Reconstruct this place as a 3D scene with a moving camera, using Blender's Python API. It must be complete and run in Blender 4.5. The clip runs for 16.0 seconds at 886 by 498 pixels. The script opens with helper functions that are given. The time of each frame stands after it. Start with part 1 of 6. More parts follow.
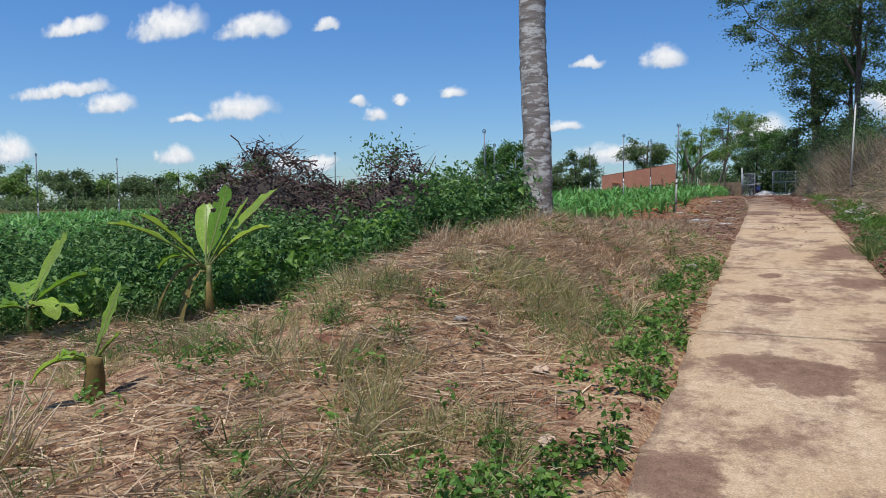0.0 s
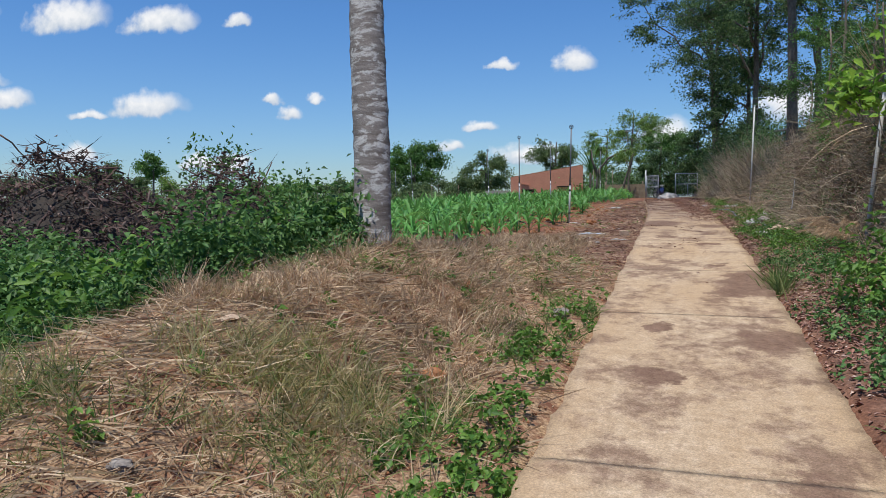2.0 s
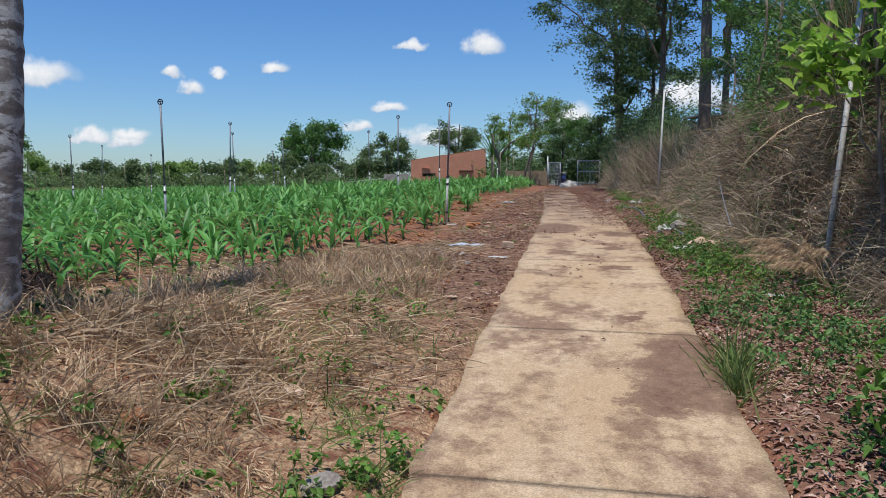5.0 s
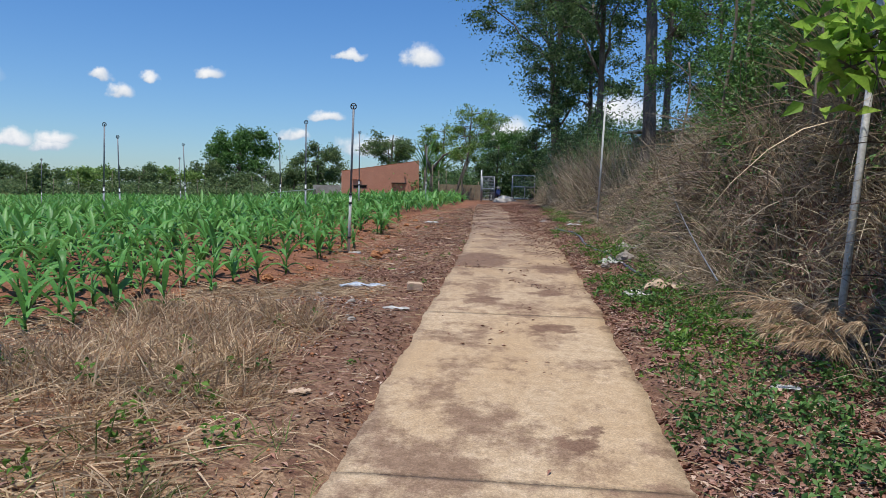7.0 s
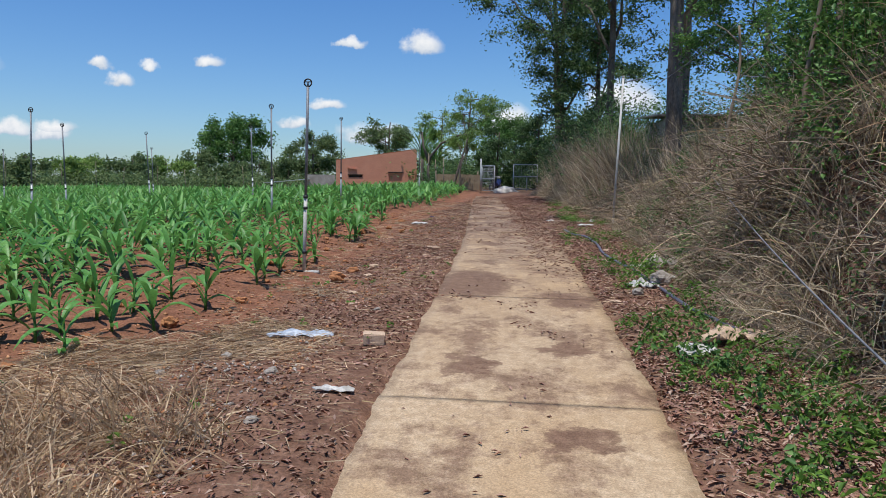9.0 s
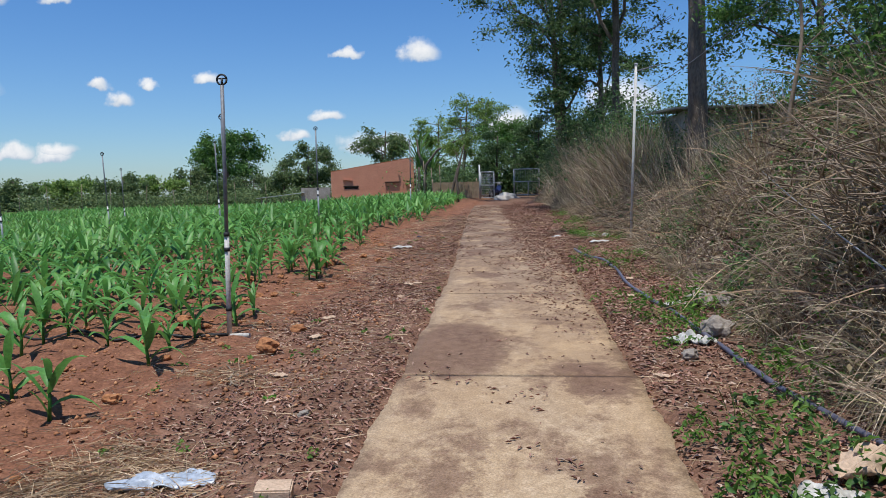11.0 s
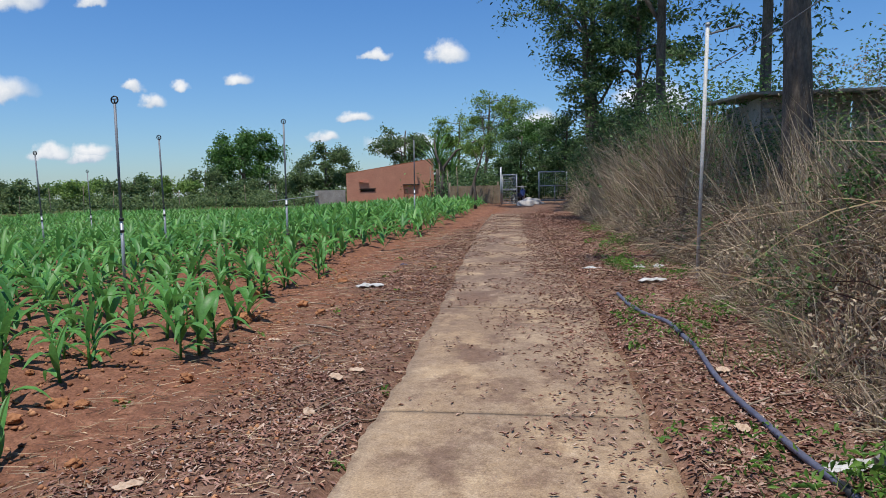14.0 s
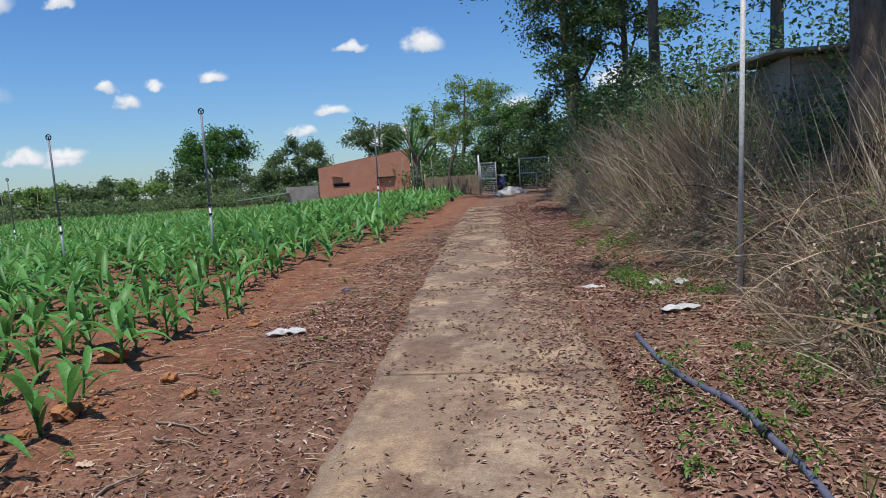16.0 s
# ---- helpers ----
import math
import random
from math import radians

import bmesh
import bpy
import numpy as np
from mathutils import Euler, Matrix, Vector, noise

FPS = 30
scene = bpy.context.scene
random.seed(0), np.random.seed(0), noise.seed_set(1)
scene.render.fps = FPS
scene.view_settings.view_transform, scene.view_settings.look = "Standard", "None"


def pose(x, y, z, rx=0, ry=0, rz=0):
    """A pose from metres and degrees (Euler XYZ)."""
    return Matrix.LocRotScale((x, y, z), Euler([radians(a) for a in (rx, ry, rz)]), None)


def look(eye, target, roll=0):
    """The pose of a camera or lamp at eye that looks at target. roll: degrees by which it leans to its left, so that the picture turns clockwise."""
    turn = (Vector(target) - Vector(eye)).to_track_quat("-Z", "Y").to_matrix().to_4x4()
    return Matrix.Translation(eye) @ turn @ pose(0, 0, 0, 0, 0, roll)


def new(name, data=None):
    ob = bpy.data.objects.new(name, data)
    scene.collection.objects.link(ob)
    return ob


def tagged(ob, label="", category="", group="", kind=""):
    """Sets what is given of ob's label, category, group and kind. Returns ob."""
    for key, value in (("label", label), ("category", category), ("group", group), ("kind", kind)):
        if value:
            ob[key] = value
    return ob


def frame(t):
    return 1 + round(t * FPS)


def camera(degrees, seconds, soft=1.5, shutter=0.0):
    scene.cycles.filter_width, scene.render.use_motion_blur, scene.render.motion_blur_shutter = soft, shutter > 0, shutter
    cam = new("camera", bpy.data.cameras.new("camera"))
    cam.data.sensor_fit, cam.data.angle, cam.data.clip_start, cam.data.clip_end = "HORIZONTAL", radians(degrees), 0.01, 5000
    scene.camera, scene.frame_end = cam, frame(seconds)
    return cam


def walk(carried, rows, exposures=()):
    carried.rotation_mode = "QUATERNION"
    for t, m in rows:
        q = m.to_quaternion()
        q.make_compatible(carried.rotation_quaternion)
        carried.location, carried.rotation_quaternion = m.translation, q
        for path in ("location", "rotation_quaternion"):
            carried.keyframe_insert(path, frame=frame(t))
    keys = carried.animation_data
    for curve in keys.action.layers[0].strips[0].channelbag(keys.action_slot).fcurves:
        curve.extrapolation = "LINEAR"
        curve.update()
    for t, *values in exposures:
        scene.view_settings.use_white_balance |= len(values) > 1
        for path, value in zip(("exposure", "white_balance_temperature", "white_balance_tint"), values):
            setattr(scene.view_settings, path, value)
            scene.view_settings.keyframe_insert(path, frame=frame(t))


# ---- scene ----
cam = camera(62.9, 16.0, 0.9)
METRES, EYE, TILT, LEAN, TURN = 20.5, 1.5, 5.1, -0.6, 25.2
ROWS = [
    (0.0, 0.0, 0.0, 0.0, -0.19, -8.99, 1.18),
    (0.5, 0.0112, 0.0305, 0.0018, -1.45, -7.22, 0.15),
    (1.0, 0.0247, 0.0585, 0.0026, -2.89, -6.3, 1.39),
    (1.5, 0.0401, 0.0846, 0.0004, -4.02, -7.36, 2.43),
    (2.0, 0.0577, 0.1108, 0.0003, -6.71, -9.12, 0.8),
    (2.5, 0.0741, 0.1373, 0.0002, -7.73, -10.0, -0.5),
    (3.0, 0.0867, 0.1649, -0.0008, -8.6, -11.51, -0.93),
    (5.5, 0.1495, 0.3066, -0.0041, -14.45, -9.81, -0.66),
    (6.0, 0.1621, 0.3347, -0.0053, -15.68, -8.94, -1.08),
    (6.5, 0.1762, 0.3607, -0.007, -19.1, -9.84, -2.33),
    (7.0, 0.1922, 0.3894, -0.0079, -18.61, -9.55, -2.33),
    (7.5, 0.2046, 0.4178, -0.0084, -19.82, -10.77, -3.07),
    (8.0, 0.2193, 0.4472, -0.0092, -19.19, -11.16, -2.38),
    (8.5, 0.2299, 0.4766, -0.009, -18.87, -11.03, -2.54),
    (9.0, 0.2437, 0.5057, -0.0105, -18.55, -10.52, -2.07),
    (9.5, 0.2553, 0.5339, -0.0113, -18.97, -10.11, -0.8),
    (12.0, 0.3232, 0.6652, -0.0167, -18.56, -10.04, 0.46),
    (12.5, 0.3375, 0.6949, -0.0191, -17.9, -10.57, -0.88),
    (13.0, 0.3499, 0.7237, -0.0193, -16.69, -11.1, 0.69),
    (13.5, 0.3659, 0.7517, -0.0211, -16.64, -10.96, 1.42),
    (14.0, 0.3794, 0.7817, -0.023, -16.44, -9.91, 0.29),
    (14.5, 0.3939, 0.8095, -0.0248, -16.74, -9.85, 0.55),
    (15.0, 0.4068, 0.8388, -0.0263, -15.83, -9.52, 1.42),
    (15.5, 0.4196, 0.8679, -0.0286, -17.2, -10.28, 2.37),
    (16.0, 0.4331, 0.8986, -0.0296, -18.1, -10.78, 2.56),
]
walk(cam, [(t, pose(0, 0, EYE, TILT, LEAN, TURN) @ pose(METRES * x, METRES * y, METRES * z, 90 + pitch, roll, yaw)) for t, x, y, z, yaw, pitch, roll in ROWS])

# ---- sky, sun, exposure ----
SUN_DIR = Vector((-0.06, -0.24, 0.97)).normalized()
world = bpy.data.worlds.new("world")
scene.world = world
world.use_nodes = True


def calc(tree, op, a, b=None, clamp=False):
    n = tree.nodes.new("ShaderNodeMath")
    n.operation = op
    n.use_clamp = clamp
    for i, v in enumerate((a, b)):
        if v is None:
            continue
        if isinstance(v, (int, float)):
            n.inputs[i].default_value = v
        else:
            tree.links.new(v, n.inputs[i])
    return n.outputs[0]


def vcalc(tree, op, a, b=None):
    n = tree.nodes.new("ShaderNodeVectorMath")
    n.operation = op
    for i, v in enumerate((a, b)):
        if v is None:
            continue
        if isinstance(v, tuple):
            n.inputs[i].default_value = v
        else:
            tree.links.new(v, n.inputs[i])
    return n.outputs["Value"] if op in ("LENGTH", "DOT_PRODUCT") else n.outputs["Vector"]


def noise_tex(tree, vec, scale, detail=4.0, rough=0.55, distort=0.0):
    n = tree.nodes.new("ShaderNodeTexNoise")
    n.inputs["Scale"].default_value = scale
    n.inputs["Detail"].default_value = detail
    n.inputs["Roughness"].default_value = rough
    n.inputs["Distortion"].default_value = distort
    if vec is not None:
        tree.links.new(vec, n.inputs["Vector"])
    return n.outputs["Fac"]


def ramp(tree, fac, stops):
    n = tree.nodes.new("ShaderNodeValToRGB")
    e = n.color_ramp.elements
    while len(e) < len(stops):
        e.new(0.5)
    for el, (p, c) in zip(e, stops):
        el.position = p
        el.color = (*c, 1) if isinstance(c, tuple) else (c, c, c, 1)
    tree.links.new(fac, n.inputs[0])
    return n.outputs[0]


def blend(tree, fac, a, b, how="MIX"):
    n = tree.nodes.new("ShaderNodeMix")
    n.data_type = "RGBA"
    n.blend_type = how
    for sock, v in ((n.inputs[0], fac), (n.inputs[6], a), (n.inputs[7], b)):
        if isinstance(v, (int, float)):
            sock.default_value = v
        elif isinstance(v, tuple):
            sock.default_value = (*v, 1)
        else:
            tree.links.new(v, sock)
    return n.outputs[2]


# each cloud: direction as x/y and z/y, half width, half height, all as slopes
CLOUDS_AHEAD = [
    (-0.148, 0.186, 0.036, 0.020), (-0.243, 0.186, 0.024, 0.011), (-0.448, 0.164, 0.032, 0.018),
    (-0.613, 0.158, 0.026, 0.014), (-0.585, 0.138, 0.032, 0.020), (-0.537, 0.157, 0.023, 0.012),
    (-0.280, 0.102, 0.034, 0.012), (-0.320, 0.078, 0.028, 0.015), (-0.213, 0.064, 0.060, 0.023),
    (-0.756, 0.068, 0.043, 0.019), (-0.690, 0.066, 0.048, 0.020), (-0.029, 0.082, 0.047, 0.036),
]
CLOUDS_ASIDE = [
    (0.124, 0.118, 0.060, 0.044), (-1.262, 0.349, 0.115, 0.030), (-1.011, 0.328, 0.115, 0.048),
    (-0.819, 0.302, 0.093, 0.036), (-0.678, 0.286, 0.034, 0.017), (-1.302, 0.229, 0.186, 0.026),
    (-1.170, 0.195, 0.088, 0.034), (-0.855, 0.166, 0.096, 0.034), (-1.009, 0.090, 0.057, 0.028),
    (-1.465, 0.120, 0.085, 0.050), (-0.699, 0.060, 0.046, 0.020), (-0.978, 0.153, 0.059, 0.014),
]


def build_sky():
    t = world.node_tree
    t.nodes.clear()
    out = t.nodes.new("ShaderNodeOutputWorld")
    sky = t.nodes.new("ShaderNodeTexSky")
    sky.sky_type = "NISHITA"
    sky.sun_disc = False
    sky.sun_elevation = math.asin(SUN_DIR.z)
    sky.sun_rotation = math.atan2(SUN_DIR.x, SUN_DIR.y)
    sky.air_density, sky.dust_density, sky.ozone_density = 1.0, 0.35, 2.2
    geo = t.nodes.new("ShaderNodeTexCoord")
    sep = t.nodes.new("ShaderNodeSeparateXYZ")
    t.links.new(geo.outputs["Generated"], sep.inputs[0])
    ysafe = calc(t, "MAXIMUM", sep.outputs[1], 0.02)
    comb = t.nodes.new("ShaderNodeCombineXYZ")
    t.links.new(calc(t, "DIVIDE", sep.outputs[0], ysafe), comb.inputs[0])
    t.links.new(calc(t, "DIVIDE", sep.outputs[2], ysafe), comb.inputs[1])
    uv = comb.outputs[0]
    # ragged cumulus tops over flatter, greyer bases
    warp = t.nodes.new("ShaderNodeTexNoise")
    warp.inputs["Scale"].default_value = 24.0
    warp.inputs["Detail"].default_value = 4.0
    warp.inputs["Roughness"].default_value = 0.52
    t.links.new(uv, warp.inputs["Vector"])
    off = vcalc(t, "MULTIPLY", vcalc(t, "SUBTRACT", warp.outputs["Color"], (0.5, 0.5, 0.5)), (0.062, 0.034, 0.0))
    uvw = vcalc(t, "ADD", uv, off)
    best, high = None, None
    for u, v, a, b in CLOUDS_AHEAD + CLOUDS_ASIDE:
        d = vcalc(t, "MULTIPLY", vcalc(t, "SUBTRACT", uvw, (u, v - b * 0.35, 0)), (1.22 / a, 1.15 / b, 0))
        part_y = t.nodes.new("ShaderNodeSeparateXYZ")
        t.links.new(d, part_y.inputs[0])
        d = vcalc(t, "MAXIMUM", d, vcalc(t, "MULTIPLY", d, (-1.0, -2.2, 0)))
        m = calc(t, "SUBTRACT", 1.12, vcalc(t, "LENGTH", d))
        if best is None:
            best, high = m, part_y.outputs[1]
            continue
        wins = calc(t, "GREATER_THAN", m, best)
        high = calc(t, "ADD", calc(t, "MULTIPLY", wins, part_y.outputs[1]), calc(t, "MULTIPLY", calc(t, "SUBTRACT", 1.0, wins), high))
        best = calc(t, "MAXIMUM", best, m)
    fluff = noise_tex(t, uv, 48.0, 4.0, 0.55)
    dens = calc(t, "ADD", best, calc(t, "MULTIPLY", calc(t, "SUBTRACT", fluff, 0.5), 0.42))
    mask = ramp(t, dens, [(0.0, 0.0), (0.18, 0.26), (0.40, 0.78), (0.66, 1.0)])
    front = calc(t, "GREATER_THAN", sep.outputs[1], 0.05)
    mask = calc(t, "MULTIPLY", mask, front)
    lit = calc(t, "ADD", calc(t, "MULTIPLY", high, 0.42), calc(t, "ADD", calc(t, "MULTIPLY", dens, 0.20), calc(t, "MULTIPLY", fluff, 0.55)))
    shade = ramp(t, lit, [(0.10, (4.9, 5.8, 7.2)), (0.36, (7.0, 7.6, 8.4)), (0.64, (9.6, 9.7, 9.9))])
    tint = ramp(t, sep.outputs[2], [(0.0, (0.76, 0.98, 1.24)), (0.24, (0.555, 0.925, 1.35)), (0.6, (0.50, 0.86, 1.28))])
    deeper = blend(t, 1.0, sky.outputs[0], tint, "MULTIPLY")
    col = blend(t, mask, deeper, shade)
    bg = t.nodes.new("ShaderNodeBackground")
    bg.inputs["Strength"].default_value = 0.085
    t.links.new(col, bg.inputs[0])
    t.links.new(bg.outputs[0], out.inputs[0])


build_sky()
sun_data = bpy.data.lights.new("sun", "SUN")
sun_data.energy, sun_data.angle, sun_data.color = 3.9, radians(0.6), (1.0, 0.97, 0.92)
sun = new("sun", sun_data)
sun.matrix_basis = look(SUN_DIR * 60, (0, 0, 0))
scene.view_settings.exposure = 0.16

# ---- materials ----


def material(name, rough=0.8, spec=0.3, metal=0.0):
    m = bpy.data.materials.new(name)
    m.use_nodes = True
    t = m.node_tree
    b = t.nodes["Principled BSDF"]
    b.inputs["Roughness"].default_value = rough
    b.inputs["Specular IOR Level"].default_value = spec
    b.inputs["Metallic"].default_value = metal
    return m, t, b


def place(t):
    return t.nodes.new("ShaderNodeTexCoord").outputs["Object"]


def world_place(t):
    return t.nodes.new("ShaderNodeNewGeometry").outputs["Position"]


def bump(t, b, height, strength=0.4, dist=0.02):
    n = t.nodes.new("ShaderNodeBump")
    n.inputs["Strength"].default_value = strength
    n.inputs["Distance"].default_value = dist
    t.links.new(height, n.inputs["Height"])
    t.links.new(n.outputs[0], b.inputs["Normal"])


def leafy(name, colors, rough=0.55, spec=0.3, glow=0.35, islands=True):
    """Foliage or straw: colour varies from piece to piece, some light passes through."""
    m, t, b = material(name, rough, spec)
    if islands:
        rnd = t.nodes.new("ShaderNodeNewGeometry").outputs["Random Per Island"]
    else:
        rnd = t.nodes.new("ShaderNodeObjectInfo").outputs["Random"]
    stops = [(i / max(1, len(colors) - 1), c) for i, c in enumerate(colors)]
    col = ramp(t, rnd, stops)
    patch = noise_tex(t, world_place(t), 1.3, 3.0)
    col = blend(t, 1.0, col, ramp(t, patch, [(0.3, 0.72), (0.7, 1.25)]), "MULTIPLY")
    fine = noise_tex(t, world_place(t), 45.0, 2.0)
    col = blend(t, 1.0, col, ramp(t, fine, [(0.3, 0.8), (0.7, 1.15)]), "MULTIPLY")
    t.links.new(col, b.inputs["Base Color"])
    if glow > 0:
        tr = t.nodes.new("ShaderNodeBsdfTranslucent")
        t.links.new(col, tr.inputs[0])
        mix = t.nodes.new("ShaderNodeMixShader")
        mix.inputs[0].default_value = glow
        t.links.new(b.outputs[0], mix.inputs[1])
        t.links.new(tr.outputs[0], mix.inputs[2])
        t.links.new(mix.outputs[0], t.nodes["Material Output"].inputs[0])
    return m


def speckled(name, c0, c1, scale=6.0, fine=60.0, rough=0.85, spec=0.25, metal=0.0, relief=0.3, dist=0.01, stretch=None):
    """A plain surface with stains at one scale and grain at another."""
    m, t, b = material(name, rough, spec, metal)
    p = world_place(t)
    if stretch:
        p = vcalc(t, "MULTIPLY", p, stretch)
    big = noise_tex(t, p, scale, 5.0, 0.6)
    small = noise_tex(t, p, fine, 3.0, 0.6)
    col = ramp(t, big, [(0.3, c0), (0.7, c1)])
    col = blend(t, 1.0, col, ramp(t, small, [(0.25, 0.72), (0.75, 1.2)]), "MULTIPLY")
    t.links.new(col, b.inputs["Base Color"])
    bump(t, b, small, relief, dist)
    return m


def make_ground():
    m, t, b = material("soil", 0.95, 0.15)
    p = world_place(t)
    sep = t.nodes.new("ShaderNodeSeparateXYZ")
    t.links.new(p, sep.inputs[0])
    x, y = sep.outputs[0], sep.outputs[1]
    n1 = noise_tex(t, p, 0.9, 5.0, 0.6)
    n2 = noise_tex(t, p, 7.0, 5.0, 0.65)
    n3 = noise_tex(t, p, 42.0, 4.0, 0.7)
    red = ramp(t, n2, [(0.25, (0.145, 0.066, 0.042)), (0.55, (0.255, 0.115, 0.068)), (0.8, (0.38, 0.20, 0.125))])
    brown = ramp(t, n2, [(0.25, (0.105, 0.054, 0.038)), (0.5, (0.205, 0.112, 0.076)), (0.8, (0.34, 0.215, 0.155))])
    straw = ramp(t, n3, [(0.25, (0.19, 0.105, 0.060)), (0.5, (0.36, 0.235, 0.14)), (0.8, (0.52, 0.38, 0.23))])
    green = ramp(t, n2, [(0.3, (0.045, 0.075, 0.022)), (0.7, (0.10, 0.14, 0.045))])
    wob = calc(t, "MULTIPLY", calc(t, "SUBTRACT", n1, 0.5), 2.2)
    xw, yw = calc(t, "ADD", x, wob), calc(t, "ADD", y, calc(t, "MULTIPLY", wob, 3.0))

    def step(v, a, c):
        mr = t.nodes.new("ShaderNodeMapRange")
        mr.interpolation_type = "SMOOTHSTEP"
        mr.inputs[1].default_value, mr.inputs[2].default_value = a, c
        t.links.new(v, mr.inputs[0])
        return mr.outputs[0]
    # litter strips beside the road, red tilled soil further out, straw on the mound near the start
    col = blend(t, calc(t, "MULTIPLY", step(xw, -2.5, -1.7), step(yw, 9.0, 13.0)), red, brown)
    col = blend(t, step(xw, 0.6, 1.4), col, brown)
    mound = calc(t, "MULTIPLY", step(yw, 14.5, 10.5), step(xw, 0.8, 0.0))
    col = blend(t, calc(t, "MULTIPLY", mound, ramp(t, n2, [(0.38, 0.0), (0.55, 1.0)])), col, straw)
    col = blend(t, calc(t, "MULTIPLY", step(y, 45.0, 110.0), 0.9), col, green)
    col = blend(t, calc(t, "MULTIPLY", step(x, -14.0, -40.0), 0.8), col, green)
    col = blend(t, calc(t, "MULTIPLY", step(xw, 3.0, 6.0), 0.75), col, green)
    col = blend(t, 1.0, col, ramp(t, n3, [(0.28, 0.5), (0.72, 1.42)]), "MULTIPLY")
    t.links.new(col, b.inputs["Base Color"])
    h = calc(t, "ADD", calc(t, "MULTIPLY", n2, 0.6), calc(t, "MULTIPLY", n3, 0.4))
    bump(t, b, h, 0.9, 0.05)
    return m


# older mud stains on the slabs: centre and half size
STAINS = [(0.80, 11.3, 0.34, 1.0), (0.55, 10.6, 0.22, 0.35), (-0.45, 19.65, 0.44, 0.95), (0.62, 18.8, 0.26, 0.5), (-0.28, 16.5, 0.20, 0.28), (0.47, 16.9, 0.24, 0.22),
          (0.42, 15.2, 0.22, 0.2), (0.74, 8.5, 0.30, 0.5), (0.20, 5.0, 0.28, 0.45), (0.75, 5.6, 0.25, 0.5), (-0.10, 8.8, 0.14, 0.2), (-0.10, 7.5, 0.14, 0.2),
          (-0.68, 25.85, 0.28, 0.5), (-0.40, 23.4, 0.2, 0.35), (-0.40, 3.3, 0.3, 0.4), (-0.10, 5.1, 0.3, 0.35), (0.48, 12.6, 0.16, 0.18)]


def make_concrete():
    m, t, b = material("concrete", 0.9, 0.2)
    p = world_place(t)
    n0 = noise_tex(t, vcalc(t, "MULTIPLY", p, (1.0, 0.35, 1.0)), 1.3, 5.0, 0.6)
    n1 = noise_tex(t, vcalc(t, "MULTIPLY", p, (1.0, 0.75, 1.0)), 2.2, 9.0, 0.74)
    n2 = noise_tex(t, p, 12.0, 7.0, 0.75)
    n3 = noise_tex(t, p, 85.0, 4.0, 0.75)
    base = ramp(t, n2, [(0.3, (0.37, 0.255, 0.158)), (0.5, (0.51, 0.375, 0.243)), (0.7, (0.63, 0.485, 0.338))])
    base = blend(t, ramp(t, n0, [(0.40, 0.0), (0.62, 0.7)]), base, (0.47, 0.32, 0.185))
    dirt = ramp(t, n2, [(0.3, (0.125, 0.070, 0.046)), (0.7, (0.26, 0.155, 0.105))])
    warp = t.nodes.new("ShaderNodeTexNoise")
    warp.inputs["Scale"].default_value = 3.0
    warp.inputs["Detail"].default_value = 7.0
    warp.inputs["Roughness"].default_value = 0.7
    t.links.new(p, warp.inputs["Vector"])
    q = vcalc(t, "ADD", p, vcalc(t, "MULTIPLY", vcalc(t, "SUBTRACT", warp.outputs["Color"], (0.5, 0.5, 0.5)), (0.75, 1.0, 0.0)))
    q = vcalc(t, "MULTIPLY", q, (1.0, 1.0, 0.0))
    best = None
    for x, y, rx, ry in STAINS:
        d = calc(t, "SUBTRACT", 1.0, vcalc(t, "LENGTH", vcalc(t, "MULTIPLY", vcalc(t, "SUBTRACT", q, (x, y, 0)), (1 / rx, 1 / ry, 0))))
        best = d if best is None else calc(t, "MAXIMUM", best, d)
    stain = ramp(t, calc(t, "ADD", best, calc(t, "MULTIPLY", calc(t, "SUBTRACT", n2, 0.5), 0.5)), [(0.0, 0.0), (0.16, 0.7), (0.4, 0.92)])
    col = blend(t, ramp(t, n1, [(0.485, 0.0), (0.53, 0.35), (0.60, 0.78)]), base, dirt)
    col = blend(t, stain, col, dirt)
    sep = t.nodes.new("ShaderNodeSeparateXYZ")
    t.links.new(p, sep.inputs[0])
    mr = t.nodes.new("ShaderNodeMapRange")
    mr.inputs[1].default_value, mr.inputs[2].default_value = 15.0, 27.0
    t.links.new(sep.outputs[1], mr.inputs[0])
    far = calc(t, "MULTIPLY", mr.outputs[0], ramp(t, noise_tex(t, p, 1.9, 8.0, 0.72), [(0.34, 0.0), (0.54, 0.85)]))
    col = blend(t, far, col, ramp(t, n2, [(0.3, (0.115, 0.072, 0.055)), (0.7, (0.25, 0.17, 0.13))]))
    col = blend(t, 1.0, col, ramp(t, n3, [(0.3, 0.60), (0.7, 1.32)]), "MULTIPLY")
    t.links.new(col, b.inputs["Base Color"])
    bump(t, b, calc(t, "ADD", n3, calc(t, "MULTIPLY", n2, 0.8)), 0.5, 0.015)
    return m


